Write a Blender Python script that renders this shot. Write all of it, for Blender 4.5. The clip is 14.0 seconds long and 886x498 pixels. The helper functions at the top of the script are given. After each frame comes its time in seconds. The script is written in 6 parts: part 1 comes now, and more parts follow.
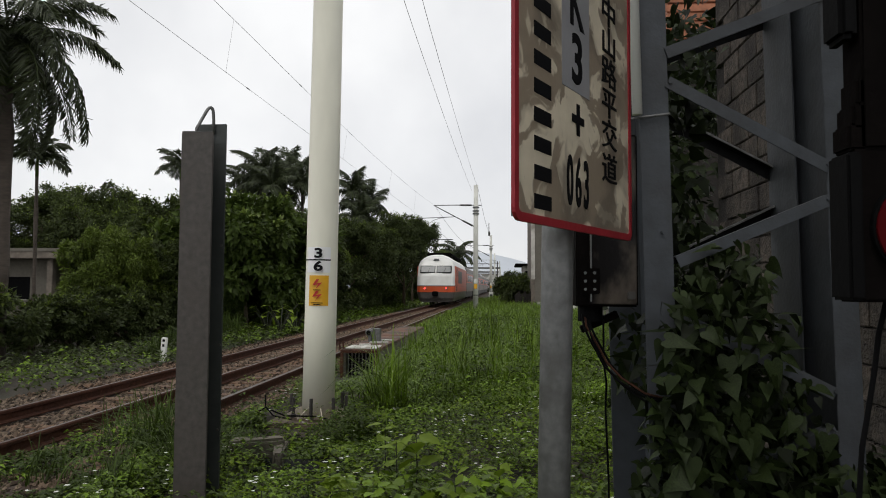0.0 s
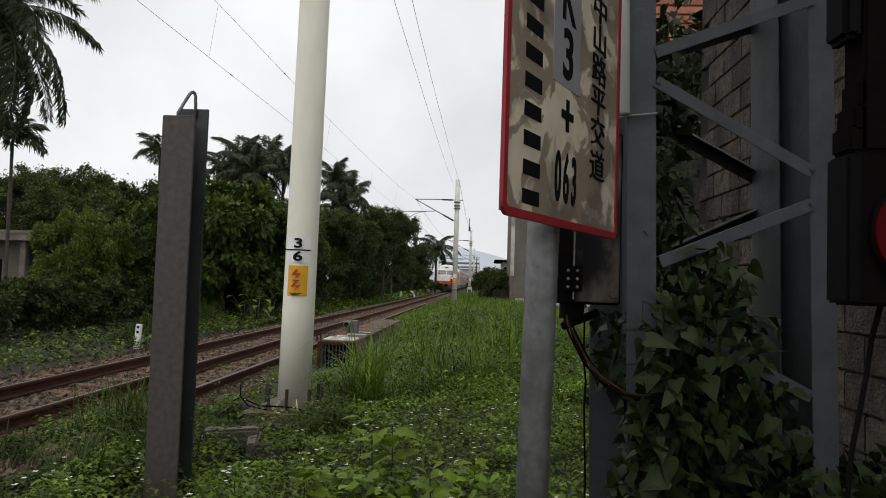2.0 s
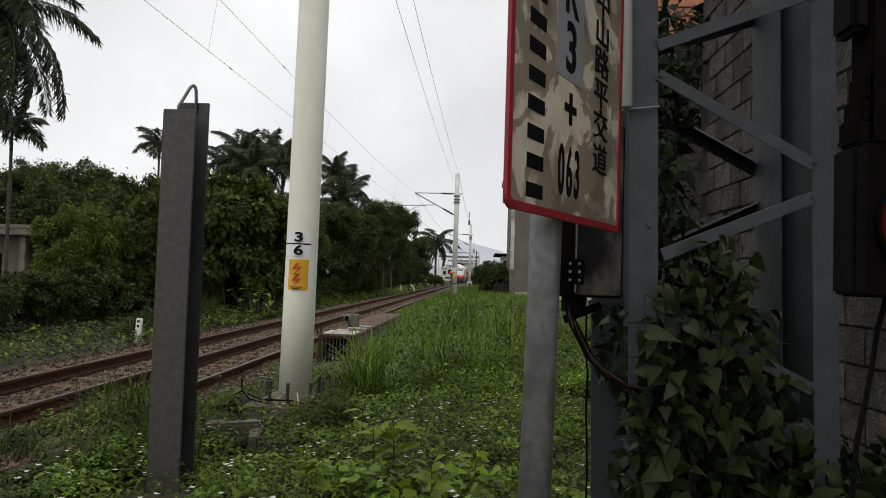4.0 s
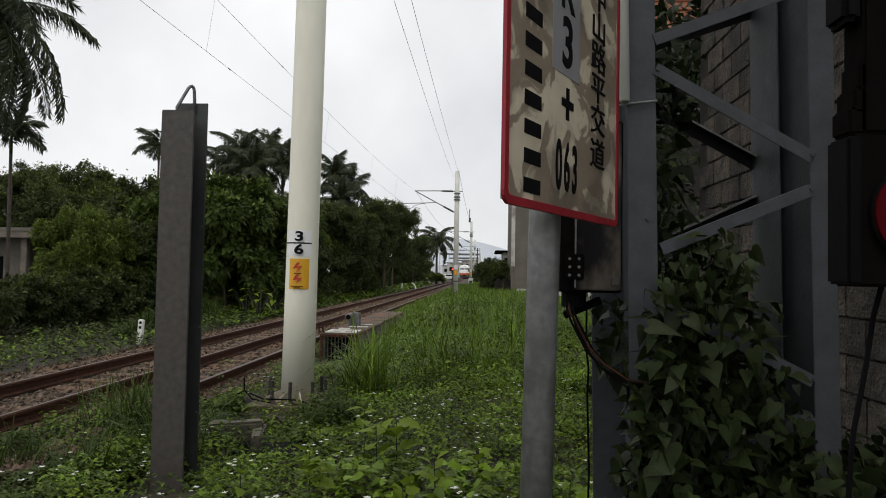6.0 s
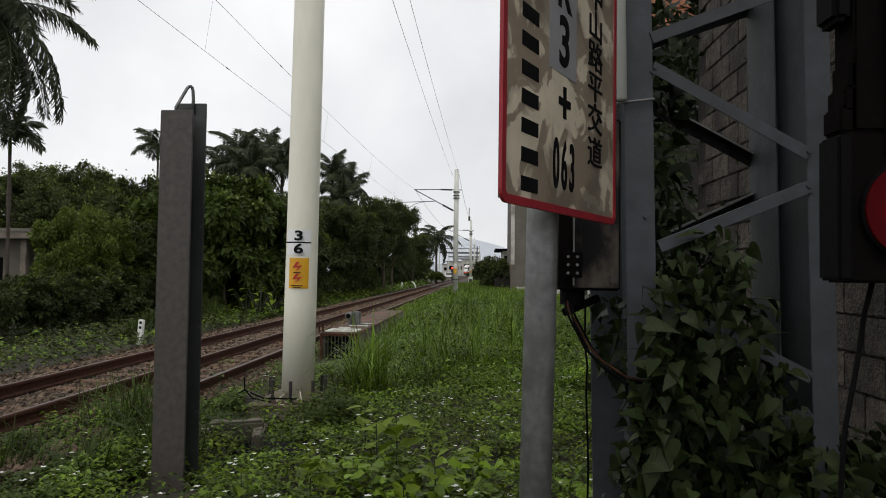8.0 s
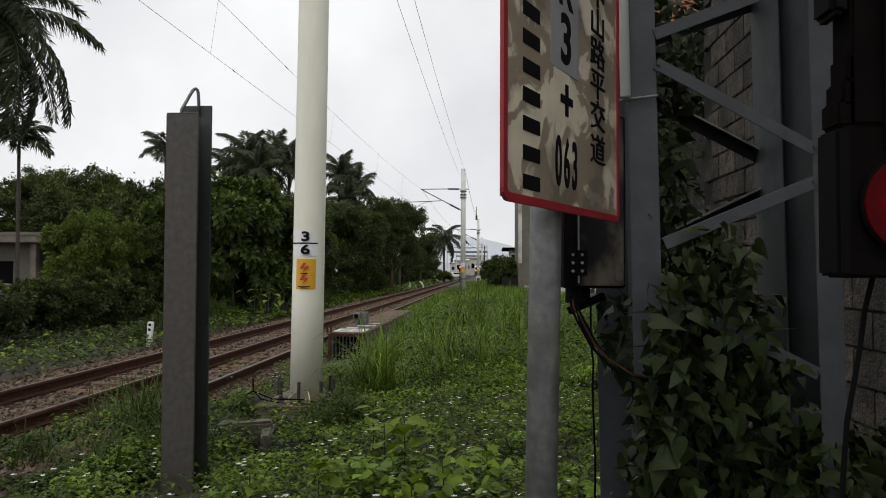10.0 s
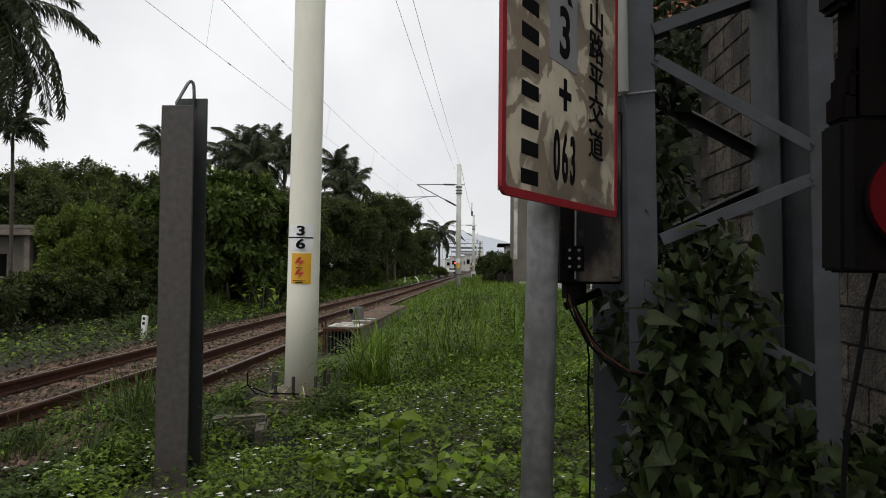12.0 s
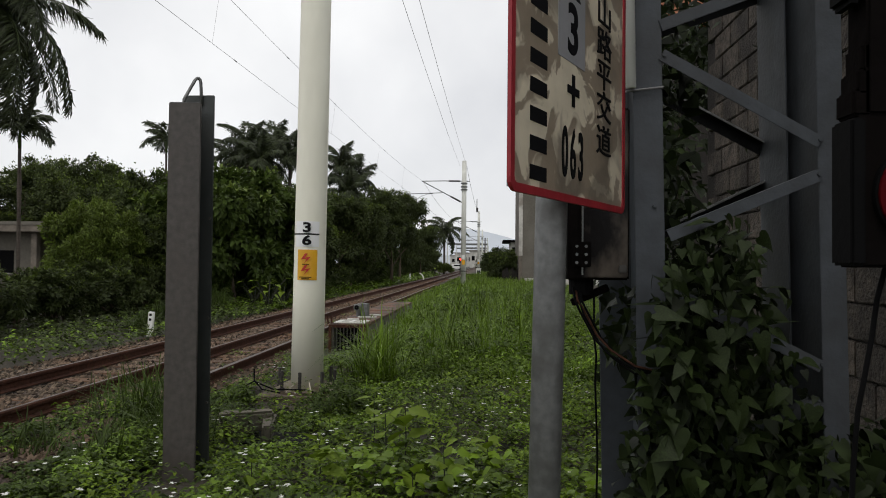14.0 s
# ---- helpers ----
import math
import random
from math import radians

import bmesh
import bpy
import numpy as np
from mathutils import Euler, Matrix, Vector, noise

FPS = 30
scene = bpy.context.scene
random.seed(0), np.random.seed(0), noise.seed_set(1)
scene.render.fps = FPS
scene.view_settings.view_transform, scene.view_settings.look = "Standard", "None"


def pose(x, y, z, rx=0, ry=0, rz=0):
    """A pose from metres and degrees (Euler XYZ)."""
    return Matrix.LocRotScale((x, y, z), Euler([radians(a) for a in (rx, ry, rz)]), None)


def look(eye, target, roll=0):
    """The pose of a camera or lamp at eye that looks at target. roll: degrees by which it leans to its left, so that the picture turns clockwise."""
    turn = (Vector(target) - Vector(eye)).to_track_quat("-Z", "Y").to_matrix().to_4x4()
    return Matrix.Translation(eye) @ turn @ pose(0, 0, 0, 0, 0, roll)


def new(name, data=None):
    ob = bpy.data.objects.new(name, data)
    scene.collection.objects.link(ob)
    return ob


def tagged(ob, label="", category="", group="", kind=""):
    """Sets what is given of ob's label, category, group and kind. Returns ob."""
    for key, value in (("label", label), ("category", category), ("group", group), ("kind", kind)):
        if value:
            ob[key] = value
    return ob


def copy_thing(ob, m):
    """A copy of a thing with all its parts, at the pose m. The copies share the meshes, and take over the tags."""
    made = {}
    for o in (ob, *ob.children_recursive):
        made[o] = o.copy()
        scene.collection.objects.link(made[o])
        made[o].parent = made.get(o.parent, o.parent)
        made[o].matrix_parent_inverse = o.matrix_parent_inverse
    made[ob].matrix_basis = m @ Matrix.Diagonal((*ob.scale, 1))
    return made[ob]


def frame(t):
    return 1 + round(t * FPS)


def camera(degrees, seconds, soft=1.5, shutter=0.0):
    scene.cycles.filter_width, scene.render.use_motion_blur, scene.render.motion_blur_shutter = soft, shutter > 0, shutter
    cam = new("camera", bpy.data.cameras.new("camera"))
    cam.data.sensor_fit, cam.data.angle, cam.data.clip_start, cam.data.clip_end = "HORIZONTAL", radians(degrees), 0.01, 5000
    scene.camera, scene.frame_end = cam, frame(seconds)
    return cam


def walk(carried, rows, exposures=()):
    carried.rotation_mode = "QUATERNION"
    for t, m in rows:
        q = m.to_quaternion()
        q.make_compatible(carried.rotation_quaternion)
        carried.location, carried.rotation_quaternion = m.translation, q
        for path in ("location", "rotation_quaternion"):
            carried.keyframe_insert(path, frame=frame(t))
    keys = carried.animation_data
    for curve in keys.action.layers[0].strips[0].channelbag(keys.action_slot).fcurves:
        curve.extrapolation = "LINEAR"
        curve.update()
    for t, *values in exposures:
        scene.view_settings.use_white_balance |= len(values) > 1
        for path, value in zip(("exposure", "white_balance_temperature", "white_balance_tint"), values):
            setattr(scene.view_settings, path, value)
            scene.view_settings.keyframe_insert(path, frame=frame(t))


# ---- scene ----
cam = camera(64.0, 14.0, soft=1.0)
PATH = [
    (0, (0.028, -0.01, 1.406), (-0.14, 1.98, 1.513), 0.3),
    (0.5, (0.03, 0.012, 1.406), (-0.066, 2.007, 1.507), 1.0),
    (1, (0.028, 0.016, 1.403), (-0.068, 2.011, 1.5), 1.9),
    (1.5, (0.02, 0.013, 1.403), (-0.085, 2.008, 1.498), 1.9),
    (2, (0.013, 0.01, 1.403), (-0.098, 2.005, 1.495), 1.9),
    (2.5, (0.008, 0.011, 1.401), (-0.095, 2.007, 1.49), 1.9),
    (3, (0.003, 0.008, 1.401), (-0.104, 2.003, 1.484), 2.1),
    (5.5, (0.004, 0.003, 1.399), (-0.109, 1.998, 1.469), 1.2),
    (6, (0.009, 0.002, 1.398), (-0.103, 1.998, 1.466), 1.1),
    (6.5, (0.011, 0.0, 1.399), (-0.101, 1.996, 1.463), 0.9),
    (7, (0.012, -0.006, 1.398), (-0.097, 1.99, 1.462), 0.9),
    (7.5, (0.012, -0.007, 1.398), (-0.097, 1.99, 1.462), 0.8),
    (8, (0.013, -0.008, 1.398), (-0.098, 1.988, 1.462), 0.8),
    (10.5, (0.026, -0.005, 1.397), (-0.109, 1.99, 1.459), 0.2),
    (11, (0.023, 0.001, 1.395), (-0.11, 1.996, 1.455), 0.3),
    (11.5, (0.021, 0.004, 1.393), (-0.101, 2.0, 1.445), 0.6),
    (12, (0.02, 0.004, 1.394), (-0.099, 2.0, 1.444), 0.6),
    (12.5, (0.016, -0.001, 1.393), (-0.101, 1.995, 1.441), 0.5),
    (13, (0.012, -0.006, 1.395), (-0.104, 1.99, 1.441), 0.3),
    (13.5, (0.009, -0.004, 1.393), (-0.116, 1.991, 1.435), 0.6),
    (14, (0.011, -0.007, 1.392), (-0.122, 1.988, 1.432), 0.6),
]
walk(cam, [(t, look(e, g, r)) for t, e, g, r in PATH], exposures=[(0, 0.0), (14, 0.0)])

# ---- world and light: an overcast midday sky ----
world = bpy.data.worlds.new("overcast")
scene.world = world
world.use_nodes = True
wn, wl = world.node_tree.nodes, world.node_tree.links
sky = wn.new("ShaderNodeTexSky")
sky.sky_type, sky.sun_disc = "NISHITA", False
sky.sun_elevation, sky.sun_rotation = radians(59), radians(196)
cloud_map = wn.new("ShaderNodeTexCoord")
cloud = wn.new("ShaderNodeTexNoise")
cloud.inputs["Scale"].default_value, cloud.inputs["Detail"].default_value = 2.2, 6
wl.new(cloud_map.outputs["Generated"], cloud.inputs["Vector"])
cloud_tone = wn.new("ShaderNodeValToRGB")
cloud_tone.color_ramp.elements[0].position, cloud_tone.color_ramp.elements[1].position = 0.3, 0.62
cloud_tone.color_ramp.elements[0].color = (5.9, 5.95, 6.15, 1)
cloud_tone.color_ramp.elements[1].color = (8.4, 8.4, 8.4, 1)
wl.new(cloud.outputs["Fac"], cloud_tone.inputs["Fac"])
veil = wn.new("ShaderNodeMix")
veil.data_type = "RGBA"
veil.inputs["Factor"].default_value = 0.94
wl.new(sky.outputs["Color"], veil.inputs["A"])
wl.new(cloud_tone.outputs["Color"], veil.inputs["B"])
back = wn["Background"]
back.inputs["Strength"].default_value = 0.122
wl.new(veil.outputs["Result"], back.inputs["Color"])

sun = new("sun", bpy.data.lights.new("sun", "SUN"))
sun.data.energy, sun.data.angle, sun.data.color = 0.8, radians(20), (1.0, 0.96, 0.9)
sun.matrix_world = look((0, 0, 30), (5.0, 17.0, 0.0))


# ---- materials ----
def material(name, colour, rough=0.7, metal=0.0, vary=0.25, scale=8.0, stain=None, stain_scale=1.5, stain_amount=0.4,
             bump=0.2, bump_scale=60.0, island=0.0, per_object=0.0, translucent=0.0, spec=0.5, stretch=(1, 1, 1), placed=False):
    m = bpy.data.materials.new(name)
    m.use_nodes = True
    n, l = m.node_tree.nodes, m.node_tree.links
    p = n["Principled BSDF"]
    p.inputs["Roughness"].default_value, p.inputs["Metallic"].default_value = rough, metal
    p.inputs["Specular IOR Level"].default_value = spec
    tc = n.new("ShaderNodeTexCoord")
    mp = n.new("ShaderNodeMapping")
    mp.inputs["Scale"].default_value = stretch
    l.new(n.new("ShaderNodeNewGeometry").outputs["Position"] if placed else tc.outputs["Object"], mp.inputs["Vector"])
    fine = n.new("ShaderNodeTexNoise")
    fine.inputs["Scale"].default_value, fine.inputs["Detail"].default_value = scale, 6
    l.new(mp.outputs["Vector"], fine.inputs["Vector"])
    grain = n.new("ShaderNodeMapRange")
    grain.inputs["From Min"].default_value, grain.inputs["From Max"].default_value = 0.3, 0.7
    grain.inputs["To Min"].default_value, grain.inputs["To Max"].default_value = 1 - vary, 1 + vary
    l.new(fine.outputs["Fac"], grain.inputs["Value"])
    tone = n.new("ShaderNodeVectorMath")
    tone.operation = "SCALE"
    tone.inputs[0].default_value = colour
    l.new(grain.outputs["Result"], tone.inputs["Scale"])
    out = tone.outputs["Vector"]
    if stain:
        big = n.new("ShaderNodeTexNoise")
        big.inputs["Scale"].default_value, big.inputs["Detail"].default_value = stain_scale, 5
        l.new(mp.outputs["Vector"], big.inputs["Vector"])
        ramp = n.new("ShaderNodeMapRange")
        ramp.inputs["From Min"].default_value, ramp.inputs["From Max"].default_value = 0.45, 0.65
        ramp.inputs["To Max"].default_value = stain_amount
        l.new(big.outputs["Fac"], ramp.inputs["Value"])
        mix = n.new("ShaderNodeMix")
        mix.data_type = "RGBA"
        mix.inputs["B"].default_value = (*stain, 1)
        l.new(ramp.outputs["Result"], mix.inputs["Factor"])
        l.new(out, mix.inputs["A"])
        out = mix.outputs["Result"]
    for amount, node, socket in ((island, "ShaderNodeNewGeometry", "Random Per Island"), (per_object, "ShaderNodeObjectInfo", "Random")):
        if amount:
            src = n.new(node)
            rng = n.new("ShaderNodeMapRange")
            rng.inputs["To Min"].default_value, rng.inputs["To Max"].default_value = 1 - amount, 1 + amount
            l.new(src.outputs[socket], rng.inputs["Value"])
            sc = n.new("ShaderNodeVectorMath")
            sc.operation = "SCALE"
            l.new(out, sc.inputs[0])
            l.new(rng.outputs["Result"], sc.inputs["Scale"])
            out = sc.outputs["Vector"]
    l.new(out, p.inputs["Base Color"])
    if bump:
        rough_tex = n.new("ShaderNodeTexNoise")
        rough_tex.inputs["Scale"].default_value, rough_tex.inputs["Detail"].default_value = bump_scale, 4
        l.new(mp.outputs["Vector"], rough_tex.inputs["Vector"])
        b = n.new("ShaderNodeBump")
        b.inputs["Strength"].default_value, b.inputs["Distance"].default_value = bump, 0.02
        l.new(rough_tex.outputs["Fac"], b.inputs["Height"])
        l.new(b.outputs["Normal"], p.inputs["Normal"])
    if translucent:
        tr = n.new("ShaderNodeBsdfTranslucent")
        l.new(out, tr.inputs["Color"])
        mx = n.new("ShaderNodeMixShader")
        mx.inputs["Fac"].default_value = translucent
        l.new(p.outputs["BSDF"], mx.inputs[1])
        l.new(tr.outputs["BSDF"], mx.inputs[2])
        l.new(mx.outputs["Shader"], n["Material Output"].inputs["Surface"])
    return m


def glowing(name, colour, strength):
    m = bpy.data.materials.new(name)
    m.use_nodes = True
    p = m.node_tree.nodes["Principled BSDF"]
    p.inputs["Base Color"].default_value = (*colour, 1)
    p.inputs["Emission Color"].default_value = (*colour, 1)
    p.inputs["Emission Strength"].default_value = strength
    return m


EARTH = material("earth", (0.036, 0.029, 0.019), 0.95, stain=(0.018, 0.024, 0.009), stain_scale=0.6, stain_amount=0.8, bump=0.6, bump_scale=25)
BALLAST = material("ballast", (0.118, 0.090, 0.066), 0.95, stain=(0.13, 0.075, 0.045), stain_scale=0.9, stain_amount=0.7, island=0.85, bump=0.3, spec=0.2)
BALLAST_BED = material("ballast_bed", (0.050, 0.034, 0.025), 0.95, scale=30, vary=0.6, stain=(0.095, 0.062, 0.042), stain_scale=1.2, stain_amount=0.7, bump=1.0, bump_scale=22)
RUST = material("rust", (0.058, 0.024, 0.014), 0.85, scale=20, vary=0.4, stain=(0.032, 0.016, 0.012), stain_scale=5, bump=0.3, spec=0.15)
RAIL_TOP = material("worn_steel", (0.115, 0.082, 0.068), 0.42, 0.6, vary=0.15, bump=0.05)
SPARE_TOP = material("weathered_head", (0.105, 0.075, 0.062), 0.4, 0.5, vary=0.25, scale=6, bump=0.05)
TIMBER = material("sleeper", (0.125, 0.070, 0.041), 0.85, scale=12, vary=0.35, stain=(0.09, 0.05, 0.03), stain_scale=3, per_object=0.25, stretch=(0.4, 3, 3))
MAST_PAINT = material("mast_paint", (0.84, 0.82, 0.70), 0.5, vary=0.05, scale=5, stain=(0.74, 0.71, 0.58), stain_scale=1.2, stain_amount=0.4, bump=0.08, bump_scale=30, stretch=(1, 1, 0.3))
MAST_WHITE = material("mast_white", (0.62, 0.62, 0.57), 0.55, vary=0.1, scale=2, stain=(0.42, 0.42, 0.37), stain_scale=0.8, stain_amount=0.5, bump=0.05)
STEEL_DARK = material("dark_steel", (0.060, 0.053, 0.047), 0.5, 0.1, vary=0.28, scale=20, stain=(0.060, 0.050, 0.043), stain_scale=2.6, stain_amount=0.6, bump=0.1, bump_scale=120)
STEEL_SHADE = material("dark_green_shade_steel", (0.044, 0.049, 0.047), 0.55, 0.1, vary=0.12, scale=14, stain=(0.016, 0.02, 0.018), stain_scale=2.0, bump=0.1)
GALV = material("galvanised", (0.150, 0.152, 0.150), 0.5, 0.25, vary=0.24, scale=34, stain=(0.095, 0.094, 0.09), stain_scale=13, stain_amount=0.85, bump=0.08, bump_scale=90)
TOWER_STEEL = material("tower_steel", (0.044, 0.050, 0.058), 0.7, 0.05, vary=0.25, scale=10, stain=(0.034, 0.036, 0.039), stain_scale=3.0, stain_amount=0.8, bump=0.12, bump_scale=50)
IRON = material("iron", (0.05, 0.045, 0.042), 0.6, 0.4, vary=0.3, bump=0.1)
# Rubber black, also used as the shade in trough, pipe and pit.
BLACK = material("black_rubber_and_shade", (0.003, 0.003, 0.0032), 0.7, vary=0.2, bump=0.05, spec=0.06)
BLACK_PAINT = material("black_paint", (0.0048, 0.0040, 0.0038), 0.85, vary=0.2, scale=30, stain=(0.008, 0.006, 0.0055), stain_scale=6, bump=0.12, spec=0.02)
CONCRETE = material("concrete", (0.26, 0.245, 0.22), 0.9, vary=0.18, scale=10, stain=(0.14, 0.13, 0.11), stain_scale=1.6, stain_amount=0.7, bump=0.35, bump_scale=40)
MOSSY = material("mossy_concrete", (0.125, 0.11, 0.085), 0.95, vary=0.25, scale=10, stain=(0.05, 0.052, 0.03), stain_scale=2.5, stain_amount=0.8, bump=0.4, bump_scale=40)
HUT_STONE = material("hut_concrete", (0.16, 0.135, 0.11), 0.9, vary=0.2, scale=6, stain=(0.08, 0.07, 0.055), stain_scale=1.2, stain_amount=0.7, bump=0.3)
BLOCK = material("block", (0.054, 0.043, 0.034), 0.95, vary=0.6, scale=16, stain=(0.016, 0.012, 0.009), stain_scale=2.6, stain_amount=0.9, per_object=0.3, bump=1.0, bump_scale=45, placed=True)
# Near-black copy of the gantry steel: shade on the rear braces as colour.
BRACE_SHADE = material("shaded_brace", (0.013, 0.013, 0.014), 0.7, 0.05, vary=0.3, scale=14, bump=0.1, spec=0.15)
MORTAR = material("mortar", (0.016, 0.013, 0.011), 0.95, vary=0.2, bump=0.5)
PLASTER = material("plaster", (0.50, 0.49, 0.45), 0.85, vary=0.1, stain=(0.30, 0.28, 0.25), stain_scale=0.7, stain_amount=0.6, bump=0.15)
PLASTER_GREY = material("grey_plaster", (0.12, 0.108, 0.088), 0.9, vary=0.12, stain=(0.18, 0.165, 0.14), stain_scale=0.6, stain_amount=0.6, bump=0.15)
TILE_RED = material("terracotta", (0.33, 0.13, 0.07), 0.8, vary=0.2, per_object=0.2, bump=0.2)
BARK = material("bark", (0.11, 0.085, 0.06), 0.95, vary=0.35, scale=10, bump=0.6, bump_scale=30, stretch=(1, 1, 0.3))
PALM_BARK = material("palm_bark", (0.075, 0.060, 0.048), 0.9, vary=0.25, scale=6, stain=(0.045, 0.036, 0.030), bump=0.4, stretch=(1, 1, 4))
LEAF_DARK = material("leaf_dark", (0.050, 0.067, 0.019), 0.55, vary=0.2, scale=1.5, island=0.42, bump=0, translucent=0.25, spec=0.2)
LEAF_MID = material("leaf_mid", (0.052, 0.080, 0.014), 0.55, vary=0.2, scale=1.5, island=0.42, bump=0, translucent=0.3, spec=0.2)
LEAF_LIGHT = material("leaf_light", (0.140, 0.205, 0.018), 0.55, vary=0.2, scale=1.5, island=0.4, bump=0, translucent=0.35, spec=0.2)
LEAF_FRESH = material("leaf_fresh", (0.092, 0.128, 0.020), 0.55, vary=0.25, scale=1.5, island=0.42, bump=0, translucent=0.3, spec=0.2)
WEED = material("weed_leaf", (0.104, 0.170, 0.010), 0.48, vary=0.4, scale=1.2, island=0.5, bump=0, translucent=0.15, spec=0.25)
GRASS = material("grass_blade", (0.100, 0.164, 0.011), 0.42, vary=0.35, scale=0.8, island=0.45, bump=0, translucent=0.22, spec=0.25)
LEAF_PALE = material("pale_leaf", (0.118, 0.160, 0.030), 0.5, vary=0.2, scale=1.5, island=0.35, bump=0, translucent=0.3, spec=0.3)
VINE = material("vine_leaf", (0.018, 0.027, 0.008), 0.5, vary=0.45, scale=14, island=0.75, bump=0.1, translucent=0.2, spec=0.15)
PALM_LEAF = material("palm_leaf", (0.033, 0.045, 0.013), 0.5, vary=0.2, scale=1.0, island=0.35, bump=0, translucent=0.15, spec=0.4)
STEM = material("stem", (0.016, 0.018, 0.009), 0.7, vary=0.2, bump=0)
PETAL = material("petal", (0.75, 0.75, 0.7), 0.6, vary=0.05, bump=0, translucent=0.2)
WHITE_PAINT = material("white_paint", (0.78, 0.78, 0.75), 0.45, vary=0.06, stain=(0.5, 0.48, 0.44), stain_scale=2, stain_amount=0.3, bump=0.05)
RED_PAINT = material("red_paint", (0.27, 0.012, 0.02), 0.55, vary=0.15, scale=15, bump=0.06)
YELLOW = material("yellow_plate", (0.72, 0.38, 0.02), 0.45, vary=0.06, bump=0.03)
INK = material("ink", (0.006, 0.006, 0.007), 0.6, vary=0.1, bump=0, spec=0.1)
INK_RED = material("red_ink", (0.5, 0.03, 0.02), 0.5, vary=0.1, bump=0)


# ---- mesh helpers ----
def part(name, bm, mat, parent=None, label="", smooth=False):
    me = bpy.data.meshes.new(name)
    bmesh.ops.recalc_face_normals(bm, faces=bm.faces)
    bm.to_mesh(me)
    bm.free()
    me.materials.append(mat)
    if smooth:
        me.shade_smooth()
    ob = new(name, me)
    ob.parent = parent
    if label:
        ob["label"] = label
    return ob


def raw(name, verts, faces, mat, parent=None, smooth=False):
    me = bpy.data.meshes.new(name)
    me.from_pydata(verts, [], faces)
    me.materials.append(mat)
    if smooth:
        me.shade_smooth()
    ob = new(name, me)
    ob.parent = parent
    return ob


def empty(name, m=None):
    ob = new(name)
    ob.empty_display_size = 0.1
    if m:
        ob.matrix_world = m
    return ob


def B():
    return bmesh.new()


def box(bm, x0, x1, y0, y1, z0, z1, bevel=0.0, m=None):
    r = bmesh.ops.create_cube(bm, size=1)
    vs = r["verts"]
    for v in vs:
        v.co = Vector(((x0 + x1) / 2 + v.co.x * (x1 - x0), (y0 + y1) / 2 + v.co.y * (y1 - y0), (z0 + z1) / 2 + v.co.z * (z1 - z0)))
    if bevel:
        es = list({e for v in vs for e in v.link_edges})
        r = bmesh.ops.bevel(bm, geom=es, offset=bevel, segments=2, affect="EDGES")
        vs = list({v for f in r["faces"] for v in f.verts} | {v for v in vs if v.is_valid})
    if m:
        for v in vs:
            v.co = m @ v.co
    return bm


def cyl(bm, p0, p1, r0, r1=None, n=16, caps=True):
    p0, p1 = Vector(p0), Vector(p1)
    r1 = r0 if r1 is None else r1
    q = (p1 - p0).to_track_quat("Z", "Y")
    rings = []
    for p, r in ((p0, r0), (p1, r1)):
        rings.append([bm.verts.new(p + q @ Vector((r * math.cos(2 * math.pi * i / n), r * math.sin(2 * math.pi * i / n), 0))) for i in range(n)])
    for i in range(n):
        bm.faces.new((rings[0][i], rings[0][(i + 1) % n], rings[1][(i + 1) % n], rings[1][i]))
    if caps:
        bm.faces.new(rings[0][::-1])
        bm.faces.new(rings[1])
    return bm


def tube(bm, pts, radius, n=8):
    pts = [Vector(p) for p in pts]
    radii = radius if isinstance(radius, (list, tuple)) else [radius] * len(pts)
    rings = []
    for i, p in enumerate(pts):
        d = (pts[min(i + 1, len(pts) - 1)] - pts[max(i - 1, 0)]).normalized()
        q = d.to_track_quat("Z", "Y")
        rings.append([bm.verts.new(p + q @ Vector((radii[i] * math.cos(2 * math.pi * k / n), radii[i] * math.sin(2 * math.pi * k / n), 0))) for k in range(n)])
    for a, b in zip(rings, rings[1:]):
        for k in range(n):
            bm.faces.new((a[k], a[(k + 1) % n], b[(k + 1) % n], b[k]))
    bm.faces.new(rings[0][::-1])
    bm.faces.new(rings[-1])
    return bm


def prism(bm, outline, y0, y1, m=None):
    """An outline in x, z drawn out along y."""
    a = [bm.verts.new((x, y0, z)) for x, z in outline]
    b = [bm.verts.new((x, y1, z)) for x, z in outline]
    k = len(outline)
    for i in range(k):
        bm.faces.new((a[i], a[(i + 1) % k], b[(i + 1) % k], b[i]))
    bm.faces.new(a[::-1])
    bm.faces.new(b)
    if m:
        for v in a + b:
            v.co = m @ v.co
    return bm


def writing(text, size, m, mat, parent, name="lettering", squeeze=1.0, depth=0.0008, bold=0.0):
    cu = bpy.data.curves.new(name, "FONT")
    cu.body, cu.size, cu.align_x, cu.align_y, cu.extrude, cu.offset = text, size, "CENTER", "CENTER", depth, bold
    cu.materials.append(mat)
    ob = new(name, cu)
    ob.parent = parent
    ob.matrix_basis = m @ Matrix.Diagonal((squeeze, 1, 1, 1))
    return ob


# ---- ground and track (rail heads at z = 0, the line runs along y) ----
TRACK = -4.98
GAUGE = 0.566


